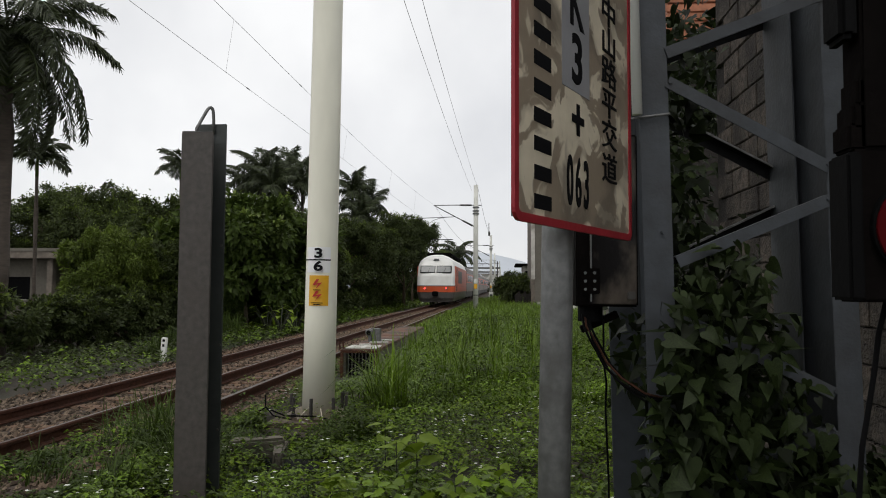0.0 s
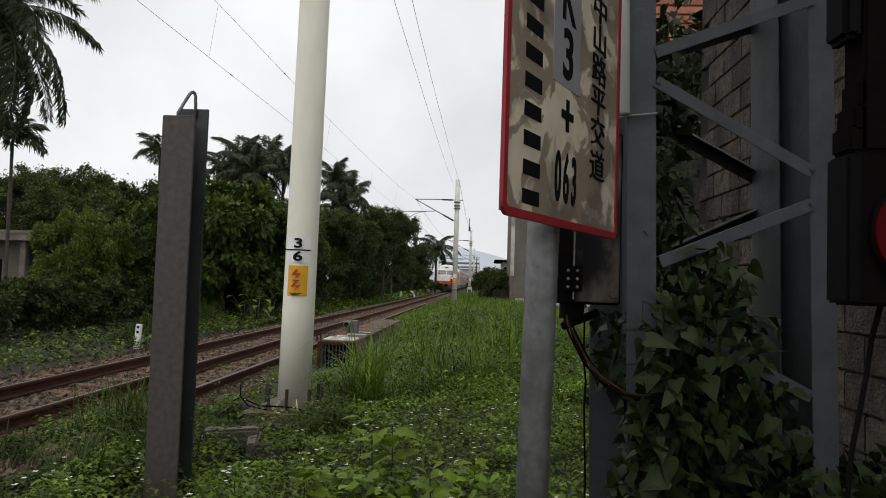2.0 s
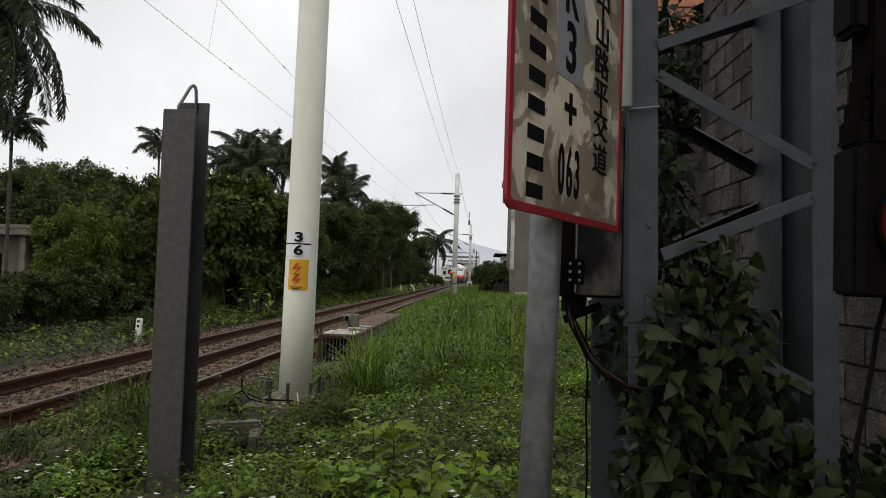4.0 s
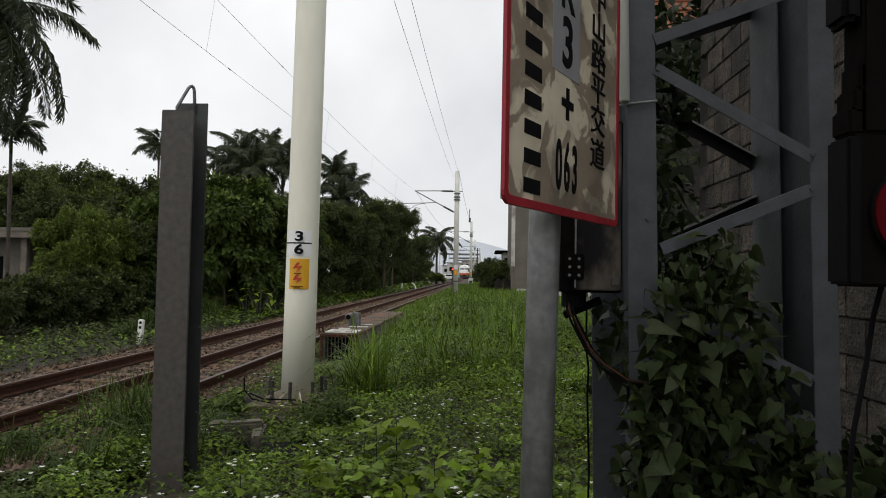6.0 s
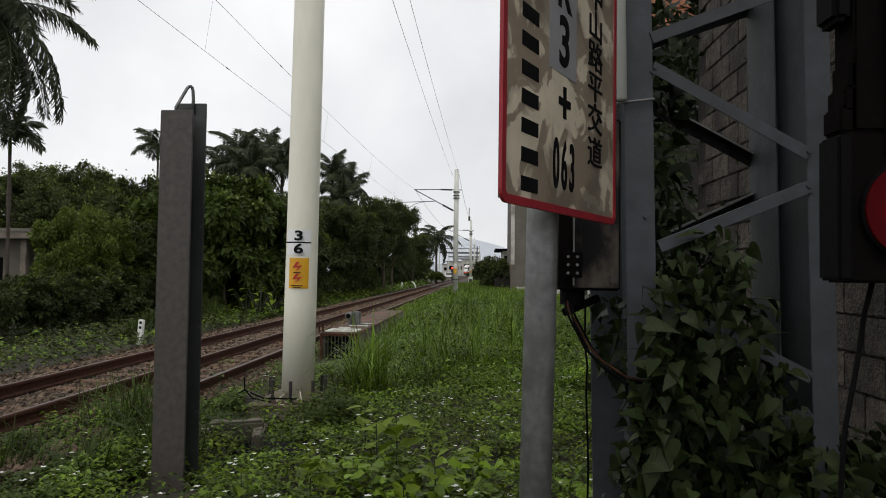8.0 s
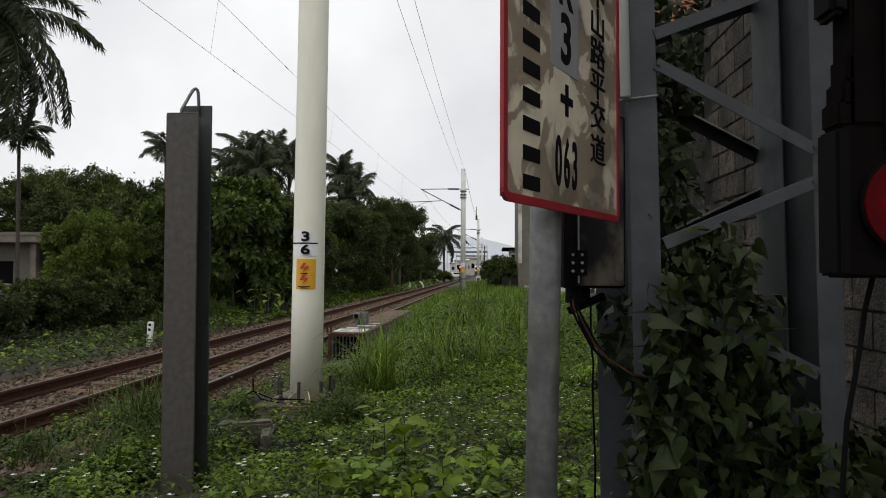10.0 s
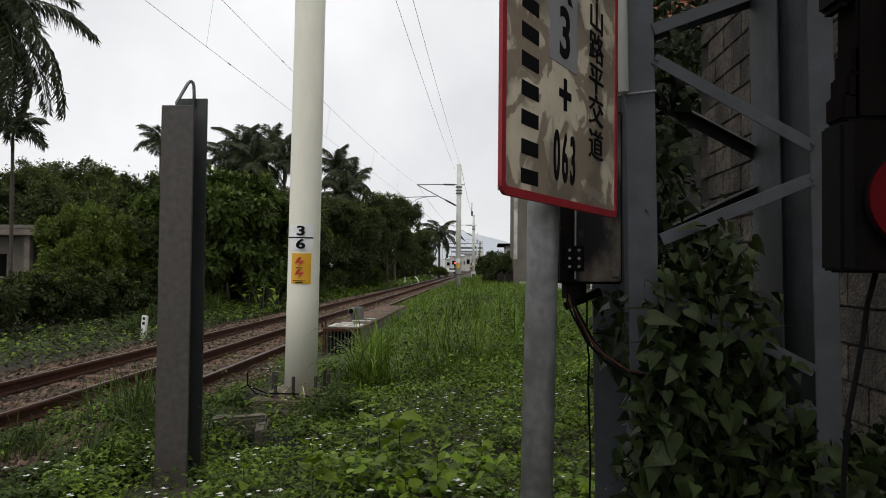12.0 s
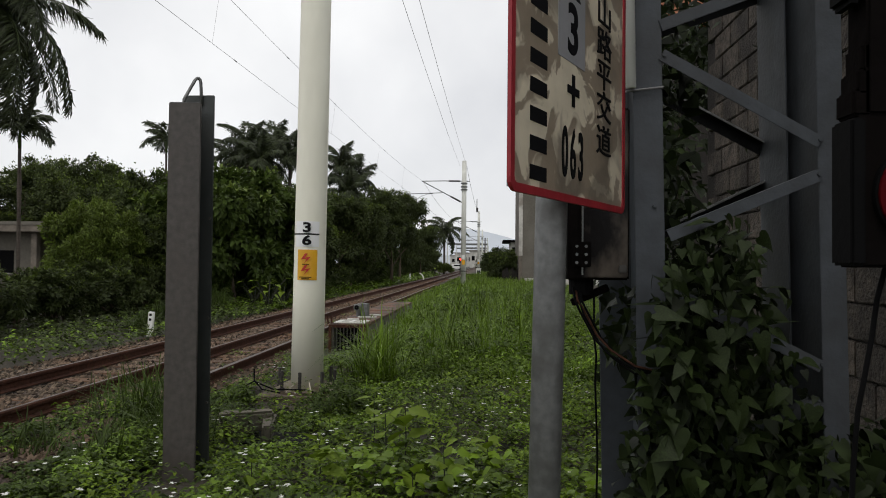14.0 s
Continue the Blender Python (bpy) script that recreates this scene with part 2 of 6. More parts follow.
def ground_z(x, y):
    """Height of the bare earth beside and under the line."""
    near = -0.24 + 0.05 * noise.noise(Vector((x * 0.35, y * 0.35, 0)))
    if x < TRACK:
        d = TRACK - x
        z = -0.30 if d < 1.7 else -0.30 - min(1, (d - 1.7) / 1.2) * 0.2
        return z + (0.06 * noise.noise(Vector((x * 0.3, y * 0.3, 3))) if d > 2 else 0)
    d = x - TRACK
    k = min(1, max(0, (d - 1.4) / 0.8))
    hollow = 0.20 * math.exp(-((x + 2.3) / 0.75) ** 2 - ((y - 7.25) / 0.55) ** 2)
    return -0.30 * (1 - k) + near * k - hollow


def build_ground():
    xs = sorted(set([-2500, -900, -300, -120, -60, -40, -30, -24] + [round(-20 + 0.5 * i, 2) for i in range(49)] + [6, 8, 11, 15, 25, 60, 200, 800, 2500]))
    ys = sorted(set([-400, -100, -30, -10, -4] + [round(-2 + 0.5 * i, 2) for i in range(64)] + [32 + 2 * i for i in range(20)] + [75, 85, 100, 130, 170, 230, 320, 500, 900, 1800, 3000]))
    verts = [(x, y, ground_z(x, y) if abs(x) < 100 and y < 400 else -0.3) for y in ys for x in xs]
    w = len(xs)
    faces = [(j * w + i, j * w + i + 1, (j + 1) * w + i + 1, (j + 1) * w + i) for j in range(len(ys) - 1) for i in range(w - 1)]
    tagged(raw("ground", verts, faces, EARTH, smooth=True), "bare earth beside the railway, mostly under weeds", "ground", kind="structure")


def build_track():
    bm = B()
    prism(bm, [(TRACK - 2.3, -0.42), (TRACK - 1.5, -0.17), (TRACK + 1.5, -0.17), (TRACK + 2.1, -0.36), (TRACK + 2.1, -0.5), (TRACK - 2.3, -0.5)], -12, 700)
    tagged(part("ballast_bed", bm, BALLAST_BED), "rust-stained crushed stone bed under the rails", "ballast", kind="structure")
    prof = [(-0.062, -0.14), (0.062, -0.14), (0.062, -0.128), (0.012, -0.112), (0.009, -0.045), (0.034, -0.035), (0.034, -0.008), (0.026, -0.0), (-0.026, 0.0), (-0.034, -0.008), (-0.034, -0.035), (-0.009, -0.045), (-0.012, -0.112), (-0.062, -0.128)]
    for s in (-1, 1):
        rail = tagged(part("rail", prism(B(), [(x + TRACK + s * GAUGE, z) for x, z in prof], -12, 700), RUST), "rusty brown steel running rail with a worn head", "rail", "running rails")
        part("rail_head", box(B(), TRACK + s * GAUGE - 0.018, TRACK + s * GAUGE + 0.018, -12, 700, 0.0005, 0.004), RAIL_TOP, rail, "shiny worn running surface")
    bm = B()
    prism(bm, [(x - 3.53, z - 0.03) for x, z in prof], 7.6, 46)
    spare = tagged(part("spare_rail", bm, RUST), "rusty spare rail lying beside the track", "rail")
    part("rail_head", box(B(), -3.560, -3.500, 7.6, 46, -0.0295, -0.026), SPARE_TOP, spare, "dull brown weathered rail head")
    bm = B()
    box(bm, -1.05, 1.05, -0.11, 0.11, -0.15, 0, 0.012)
    first = tagged(part("sleeper", bm, TIMBER), "weathered brown railway sleeper in ballast", "sleeper", "sleepers under the rails")
    first.matrix_world = pose(TRACK, -9.78, -0.152)
    rng = random.Random(4)
    for i in range(1, 130):
        copy_thing(first, pose(TRACK + rng.uniform(-0.03, 0.03), -9.78 + 0.62 * i, -0.150 - rng.uniform(0, 0.012), 0, 0, rng.uniform(-1.5, 1.5)))


def build_stones():
    """Loose ballast stones in one mesh."""
    rng = np.random.default_rng(5)
    shape = np.array([(1, 0, 0), (-1, 0, 0), (0, 1, 0), (0, -1, 0), (0, 0, 1), (0, 0, -1)], float)
    tri = np.array([(0, 2, 4), (2, 1, 4), (1, 3, 4), (3, 0, 4), (2, 0, 5), (1, 2, 5), (3, 1, 5), (0, 3, 5)])
    n = 54000
    y = np.where(rng.random(n) < 0.1, rng.uniform(-8, 3, n), 3 + 40 * rng.random(n) ** 1.7)
    x = TRACK + rng.uniform(-3.1, 2.0, n)
    d = x - TRACK
    z = np.where(np.abs(d) < 1.5, -0.165, np.where(d < 0, -0.165 - (-d - 1.5) * 0.31, -0.165 - (d - 1.5) * 0.32))
    z = np.maximum(z, -0.46)
    keep = ~((np.abs(np.abs(d) - GAUGE) < 0.07))
    x, y, z = x[keep], y[keep], z[keep]
    n = len(x)
    size = rng.uniform(0.014, 0.042, n) * (1 + 0.012 * np.maximum(y, 0))
    v = shape[None] * size[:, None, None] * rng.uniform(0.6, 1.2, (n, 6, 3))
    a = rng.uniform(0, 6.28, n)
    c, s = np.cos(a)[:, None], np.sin(a)[:, None]
    v = np.stack([v[..., 0] * c - v[..., 1] * s + v[..., 2] * 0.3, v[..., 0] * s + v[..., 1] * c, v[..., 2] * 0.8 + v[..., 0] * 0.25], -1)
    v += np.stack([x, y, z], -1)[:, None]
    f = tri[None] + (np.arange(n) * 6)[:, None, None]
    tagged(raw("ballast_stones", v.reshape(-1, 3).tolist(), f.reshape(-1, 3).tolist(), BALLAST), "grey and rust-brown crushed ballast stones", "ballast", kind="stuff")


build_ground()
build_track()
build_stones()


# ---- catenary masts and wires ----
def curved_plate(bm, r, z0, z1, a0, a1, n=8):
    rows = []
    for rr in (r, r + 0.003):
        rows.append([[bm.verts.new((rr * math.sin(a0 + (a1 - a0) * i / n), -rr * math.cos(a0 + (a1 - a0) * i / n), z)) for i in range(n + 1)] for z in (z0, z1)])
    for lo, hi in rows:
        for i in range(n):
            bm.faces.new((lo[i], lo[i + 1], hi[i + 1], hi[i]))
    for k in (0, 1):
        for i in range(n):
            bm.faces.new((rows[0][k][i], rows[0][k][i + 1], rows[1][k][i + 1], rows[1][k][i]))
    return bm


def bolt_shape(bm, outline, y, m):
    a = [bm.verts.new(m @ Vector((x, y, z))) for x, z in outline]
    b = [bm.verts.new(m @ Vector((x, y - 0.001, z))) for x, z in outline]
    for i in range(len(a)):
        bm.faces.new((a[i], a[(i + 1) % len(a)], b[(i + 1) % len(a)], b[i]))
    bm.faces.new(a)
    bm.faces.new(b[::-1])
    return bm


STAINED = material("stained_concrete", (0.105, 0.078, 0.056), 0.95, vary=0.35, scale=12, stain=(0.045, 0.04, 0.024), stain_scale=3.5, stain_amount=0.85, bump=0.6, bump_scale=30)
PLATE_WHITE = material("plate_white", (0.86, 0.86, 0.86), 0.4, vary=0.03, bump=0)
RIB_PAINT = material("grimy_cream", (0.42, 0.38, 0.30), 0.7, vary=0.2, scale=14, stain=(0.16, 0.12, 0.085), stain_scale=5, stain_amount=0.8, bump=0.2)


def near_mast():
    x, y, base = -2.225, 8.68, -0.2
    mast = tagged(empty("catenary_mast", pose(x - 0.014, y, 0, 0, 0.6, 0)), "cream-painted round catenary mast on a ribbed base plate", "mast", "catenary masts")
    bm = B()
    tube(bm, [(0, 0, base), (0, 0, 1.0), (0, 0, 3), (0, 0, 5), (0, 0, 9.4)], [0.198, 0.196, 0.191, 0.186, 0.172], 40)
    part("pole", bm, MAST_PAINT, mast, smooth=True)
    turn = math.radians(-1)
    part("number_plate", curved_plate(B(), 0.1965, 1.575, 1.885, turn - 0.80, turn + 0.82), PLATE_WHITE, mast, "white number plate")
    part("dividing_line", curved_plate(B(), 0.2005, 1.722, 1.738, turn - 0.97, turn + 0.82), INK, mast, "black line between the numbers")
    for s, z in (("3", 1.807), ("6", 1.648)):
        m = pose(0, 0, 0, 0, 0, -2) @ pose(0.010, -0.2135, z, 90)
        writing(s, 0.16, m @ pose(0.006, 0, 0), INK, mast, "number", 1.5, 0.0008, 0.005)
    part("warning_plate", curved_plate(B(), 0.1965, 1.17, 1.54, turn - 0.55, turn + 0.72), YELLOW, mast, "yellow high-voltage warning plate")
    for zc, s in ((1.43, 1.05), (1.29, 1.05)):
        zig = [(-0.008, 0.060), (-0.052, -0.012), (0.012, 0.0), (-0.018, -0.058), (0.056, 0.024), (-0.010, 0.010), (0.022, 0.060)]
        m = pose(0, 0, 0, 0, 0, 0)
        part("lightning_mark", bolt_shape(B(), [(px * s * 1.1, zc + pz * s) for px, pz in zig], -0.2105, m), INK_RED, mast, "red lightning flash")
    m = pose(0, 0, 0, 0, 0, 0)
    for z0, w in ((1.362, 0.045), (1.205, 0.075), (1.186, 0.045)):
        part("caption_bar", box(B(), -w, w, -0.2125, -0.2095, z0 - 0.005, z0 + 0.005, 0, m), INK, mast)
    bm = B()
    cyl(bm, (0, 0, base - 0.005), (0, 0, base + 0.03), 0.37, n=8)
    part("base_plate", bm, STAINED, mast, "grimy steel base plate")
    for k in range(8):
        a = math.radians(22 + 45 * k)
        bm = prism(B(), [(0.19, base + 0.03), (0.40, base + 0.03), (0.40, base + 0.042), (0.19, base + 0.135)], -0.006, 0.006, pose(0, 0, 0, 0, 0, math.degrees(a)))
        part("rib", bm, RIB_PAINT, mast, "grimy cream rib")
    for k in range(8):
        a = math.radians(45 * k)
        bx, by = 0.345 * math.cos(a), 0.345 * math.sin(a)
        bm = cyl(B(), (bx, by, base), (bx, by, base + 0.27), 0.021, n=10)
        cyl(bm, (bx, by, base + 0.03), (bx, by, base + 0.065), 0.034, n=6)
        part("anchor_bolt", bm, IRON, mast, "rusty anchor bolt")
    bm = B()
    box(bm, x - 0.55, x + 0.46, y - 0.45, y + 0.45, -0.62, base - 0.006, 0.02)
    tagged(part("mast_footing", bm, STAINED), "stained concrete footing block under the mast", "footing")


def far_mast(x, y, top, full=True, dark=False):
    mast = tagged(empty("catenary_mast", pose(x, y, 0)), "white round catenary mast with a bracket arm" if not dark else "dark steel line post far along the track", "mast", "catenary masts")
    r = 0.185
    paint = IRON if dark else MAST_WHITE
    part("pole", tube(B(), [(0, 0, -0.4), (0, 0, top / 2), (0, 0, top)], [r, r * 0.93, r * 0.86], 20), paint, mast, smooth=True)
    if dark:
        return mast
    k = top / 8.64
    for z in (6.55, 6.75, 7.0):
        part("clamp", cyl(B(), (0, 0, z * k), (0, 0, z * k + 0.09), r * 1.25, n=16), GALV, mast)
    part("number_plate", box(B(), -0.13, 0.13, -r - 0.012, -r - 0.004, 1.68, 1.98), WHITE_PAINT, mast)
    part("warning_plate", box(B(), -0.11, 0.11, -r - 0.012, -r - 0.004, 1.30, 1.62), YELLOW, mast, "yellow warning plate")
    part("band", cyl(B(), (0, 0, 0.82), (0, 0, 0.88), r * 1.01, n=20), IRON, mast)
    part("top_arm", tube(B(), [(0.4, 0, 7.2 * k), (-1.4, 0, 7.22 * k), (-3.0, 0, 7.2 * k)], 0.032, 8), GALV, mast)
    part("insulator", tube(B(), [(-0.3, 0, 7.205 * k), (-1.1, 0, 7.215 * k)], 0.06, 8), IRON, mast, "dark brown insulator")
    part("strut", tube(B(), [(0, 0, 5.62 * k), (-2.95, 0, 7.18 * k)], 0.034, 8), GALV, mast)
    part("insulator", tube(B(), [(-0.25, 0, 5.75 * k), (-0.95, 0, 6.12 * k)], 0.062, 8), IRON, mast, "dark brown insulator")
    part("lower_arm", tube(B(), [(-1.55, 0, 6.38 * k), (-4.1, 0, 6.28 * k)], 0.026, 8), GALV, mast)
    part("steady_arm", tube(B(), [(-2.2, 0, 6.33 * k), (-2.6, 0, 6.28 * k), (-3.0, 0, 6.14 * k), (-3.3, 0, 5.93 * k)], 0.018, 6), GALV, mast)
    return mast


def wire(name, a, b, sag, r, label, extra=()):
    a, b = Vector(a), Vector(b)
    pts = [a.lerp(b, i / 16) - Vector((0, 0, sag * 4 * (i / 16) * (1 - i / 16))) for i in range(17)]
    ob = tagged(part(name, tube(B(), pts, r, 5), IRON), label, "wire", "overhead wires")
    for k in extra:
        p = a.lerp(b, k)
        p.z -= sag * 4 * k * (1 - k)
        part("clip", tube(B(), [p + Vector((0, -0.08, 0)), p + Vector((0, 0.08, 0))], r * 2.6, 6), IRON, ob)
    return ob


near_mast()
far_mast(-1.87, 50, 8.64)
mast = far_mast(-1.60, 98, 8.6)
part("top_cap", cyl(B(), (-0.25, 0, 8.5), (-0.25, 0, 9.1), 0.14), IRON, mast)
part("top_spike", cyl(B(), (-0.28, 0, 9.1), (-0.28, 0, 10.3), 0.05), IRON, mast)
far_mast(-1.68, 151, 8.6)
far_mast(-1.45, 198, 8.6, dark=True)
far_mast(-1.55, 246, 8.4)

wire("contact_wire", (-4.72, -46, 4.4), (-4.98, 10.3, 5.25), 0.0, 0.0036, "dark copper contact wire over the track")
wire("contact_wire", (-4.98, 10.3, 5.25), (-5.17, 50, 5.93), 0.0, 0.0036, "dark copper contact wire over the track", (0.08, 0.5))
wire("contact_wire", (-5.17, 50, 5.93), (-5.0, 98, 5.93), 0.05, 0.010, "dark copper contact wire over the track")
wire("contact_wire", (-5.0, 98, 5.93), (-5.0, 246, 5.8), 0.1, 0.012, "dark copper contact wire over the track")
wire("messenger_wire", (-4.9, -34, 8.0), (-4.9, 13.0, 6.3), 0.55, 0.0042, "thin messenger wire carrying the contact wire")
wire("messenger_wire", (-4.9, 13.0, 6.3), (-4.80, 50, 7.2), 0.25, 0.0042, "thin messenger wire carrying the contact wire", (0.1,))
wire("messenger_wire", (-4.80, 50, 7.2), (-4.6, 98, 7.2), 0.5, 0.010, "thin messenger wire carrying the contact wire")
wire("messenger_wire", (-4.6, 98, 7.2), (-4.6, 246, 7.1), 0.9, 0.012, "thin messenger wire carrying the contact wire")
wire("feeder_wire", (-1.75, -30, 9.0), (-2.0, 15.7, 7.27), 0.5, 0.0055, "black feeder wire strung from mast to mast")
wire("feeder_wire", (-2.0, 15.7, 7.27), (-2.15, 50, 8.25), 0.15, 0.0055, "black feeder wire strung from mast to mast")
wire("feeder_wire", (-1.4, -30, 9.0), (-1.60, 15.5, 7.2), 0.5, 0.0055, "black feeder wire strung from mast to mast")
wire("feeder_wire", (-1.60, 15.5, 7.2), (-1.70, 50, 8.3), 0.15, 0.0055, "black feeder wire strung from mast to mast")
wire("feeder_wire", (-1.70, 50, 8.3), (-1.5, 98, 8.3), 0.7, 0.012, "black feeder wire strung from mast to mast")
for k, top, low in ((12.4, 6.28, 5.3), (22, 6.42, 5.45), (31, 6.6, 5.6), (40, 6.9, 5.77)):
    tagged(part("dropper", tube(B(), [(-4.9, k, top), (-5.03, k, low)], 0.002, 5), IRON), "thin dropper wire between messenger and contact wire", "wire", "droppers")


# ---- grey steel post beside the track ----
def steel_post():
    """A wide-flange column: front flange, web and a taller rear flange."""
    post = tagged(empty("steel_post", pose(-2.263, 5.1, 0)), "dark grey wide-flange steel post with a lifting hoop", "post")

    def flange(y0, y1, top):
        bm = B()
        box(bm, -0.124, 0.124, y0, y1, -0.35, top)
        bmesh.ops.bevel(bm, geom=list(bm.edges), offset=0.005, segments=3, affect="EDGES")
        return bm

    part("front_flange", flange(0.0, 0.016, 2.567), STEEL_DARK, post)
    # Web and rear flange carry the front flange's shade in their darker colour.
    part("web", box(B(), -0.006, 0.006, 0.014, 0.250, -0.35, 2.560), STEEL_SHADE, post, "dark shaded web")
    part("rear_flange", flange(0.248, 0.264, 2.679), STEEL_SHADE, post, "rear flange coloured darker for the front flange's shade")
    part("cap_strip", box(B(), -0.119, 0.119, 0.001, 0.015, 2.565, 2.5705, 0.001), GALV, post, "thin pale strip along the top edge")
    gusset = B()
    a = [gusset.verts.new(v) for v in ((-0.045, 0.225, 2.62), (0.02, 0.236, 2.68), (0.02, 0.236, 2.60), (-0.045, 0.222, 2.62), (0.02, 0.230, 2.68), (0.02, 0.230, 2.60))]
    gusset.faces.new(a[:3])
    gusset.faces.new(a[:2:-1])
    for i in range(3):
        gusset.faces.new((a[i], a[(i + 1) % 3], a[3 + (i + 1) % 3], a[3 + i]))
    part("gusset", gusset, STEEL_SHADE, post)
    hoop = [(-0.054, 0.10, 2.55), (-0.052, 0.10, 2.612), (-0.042, 0.115, 2.645), (-0.026, 0.16, 2.72), (-0.010, 0.195, 2.782), (0.000, 0.206, 2.799), (0.010, 0.212, 2.803), (0.019, 0.22, 2.793), (0.024, 0.224, 2.77), (0.026, 0.23, 2.70), (0.026, 0.232, 2.60)]
    part("lifting_hoop", tube(B(), hoop, 0.0125, 10), GALV, post, "bent steel rod hoop", smooth=True)
    for z in (0.30, 0.95, 1.72):
        part("bolt", cyl(B(), (0.105, 0.248, z), (0.105, 0.236, z), 0.010, n=6), STEEL_DARK, post)


steel_post()


# ---- level crossing sign on its pole ----
SIGN = Matrix(((0.4615, 0.8871, 0, 0.052), (0.8871, -0.4615, 0, 1.607), (0, 0, 1, 1.56), (0, 0, 0, 1)))
SIGN_BASE = material("sign_sheet", (0.62, 0.55, 0.42), 0.35, vary=0.12, scale=9, bump=0.06, bump_scale=25)


def blotches(m, dark, scale, lo, hi, distort, amount=0.92):
    """Peeling dark patches with a sharp outline over the sheet's colour."""
    n, l = m.node_tree.nodes, m.node_tree.links
    p = n["Principled BSDF"]
    old = p.inputs["Base Color"].links[0].from_socket
    tc = n.new("ShaderNodeTexCoord")
    tex = n.new("ShaderNodeTexNoise")
    tex.inputs["Scale"].default_value, tex.inputs["Detail"].default_value, tex.inputs["Distortion"].default_value = scale, 3, distort
    l.new(tc.outputs["Object"], tex.inputs["Vector"])
    r = n.new("ShaderNodeMapRange")
    r.inputs["From Min"].default_value, r.inputs["From Max"].default_value, r.inputs["To Max"].default_value = lo, hi, amount
    l.new(tex.outputs["Fac"], r.inputs["Value"])
    mx = n.new("ShaderNodeMix")
    mx.data_type = "RGBA"
    mx.inputs["B"].default_value = (*dark, 1)
    l.new(r.outputs["Result"], mx.inputs["Factor"])
    l.new(old, mx.inputs["A"])
    l.new(mx.outputs["Result"], p.inputs["Base Color"])


blotches(SIGN_BASE, (0.235, 0.185, 0.135), 7.0, 0.455, 0.50, 1.3, 0.92)
blotches(SIGN_BASE, (0.14, 0.115, 0.09), 5.0, 0.51, 0.66, 0.8, 0.75)
SIGN_GREY = material("grey_sticker", (0.26, 0.26, 0.27), 0.45, vary=0.1, bump=0.03)


def crossing_sign():
    """In the sign's own space x runs along it, y out of its face, z up."""
    sign = tagged(empty("crossing_sign", SIGN), "weathered level crossing sign with a red border on a pole", "sign")
    W, H = 0.862, 1.25
    part("sheet", box(B(), 0.018, W - 0.018, -0.006, 0.0, 0.018, H - 0.018), SIGN_BASE, sign, "blotchy cream sign face")
    bm = B()
    for y0, y1 in ((-0.0055, 0.004),):
        loops = []
        for inset, rad in ((0.0, 0.03), (0.021, 0.015)):
            for y in (y0, y1):
                ring = []
                for cx, cz, a0 in ((inset + rad, inset + rad, 180), (W - inset - rad, inset + rad, 270), (W - inset - rad, H - inset - rad, 0), (inset + rad, H - inset - rad, 90)):
                    for k in range(5):
                        a = math.radians(a0 + 22.5 * k)
                        ring.append(bm.verts.new((cx + rad * math.cos(a), y, cz + rad * math.sin(a))))
                loops.append(ring)
        n = len(loops[0])
        for p, q in ((0, 1), (1, 3), (3, 2), (2, 0)):
            for i in range(n):
                bm.faces.new((loops[p][i], loops[p][(i + 1) % n], loops[q][(i + 1) % n], loops[q][i]))
    part("border", bm, RED_PAINT, sign, "faded red border")
    part("backing", box(B(), 0.01, W - 0.01, -0.011, -0.007, 0.01, H - 0.01), GALV, sign)
    part("sticker", box(B(), 0.285, 0.485, 0.0, 0.0015, 0.385, 0.80), SIGN_GREY, sign, "grey sticker behind the kilometre figure")

    def on(u, z):
        return Matrix(((1, 0, 0, u), (0, 0, 1, 0.0022), (0, 1, 0, z), (0, 0, 0, 1)))

    for s, u, z, size, sq, b in (("K", 0.385, 0.63, 0.20, 0.8, 0.004), ("3", 0.39, 0.47, 0.19, 0.95, 0.005), ("+", 0.395, 0.30, 0.17, 1.0, 0.004)):
        writing(s, size, on(u, z), INK, sign, "lettering", sq, bold=b)
    for i, s in enumerate("063"):
        writing(s, 0.185, on(0.335 + 0.06 * i, 0.128), INK, sign, "lettering", 0.48, bold=0.004)
    for s, z in (("道", 0.203), ("交", 0.308), ("平", 0.404), ("路", 0.50), ("山", 0.596), ("中", 0.69)):
        writing(s, 0.098, on(0.652, z), INK, sign, "lettering", 1.45, bold=0.0)
        writing(s, 0.098, on(0.656, z + 0.0012), INK, sign, "lettering", 1.45, 0.0009)
    for k in range(9):
        z = 0.056 + 0.0712 * k
        part("figure_bar", box(B(), 0.112, 0.212, 0.0, 0.002, z - 0.018, z + 0.018, 0), INK, sign, "dark bar of a figure")
    inv = SIGN.inverted()

    def up(p):
        return inv @ Vector(p)

    part("pole", cyl(B(), up((0.154, 2.07, -0.35)), up((0.209, 2.05, 2.9)), 0.046, 0.046, 28), GALV, sign, "galvanised steel pipe", smooth=True)
    for z in (0.2, 1.0):
        c = up((0.186 + 0.0169 * z, 2.06, 1.56 + z))
        part("clamp", box(B(), c.x - 0.055, c.x + 0.055, -0.16, -0.012, z - 0.02, z + 0.02, 0.003), GALV, sign)


crossing_sign()


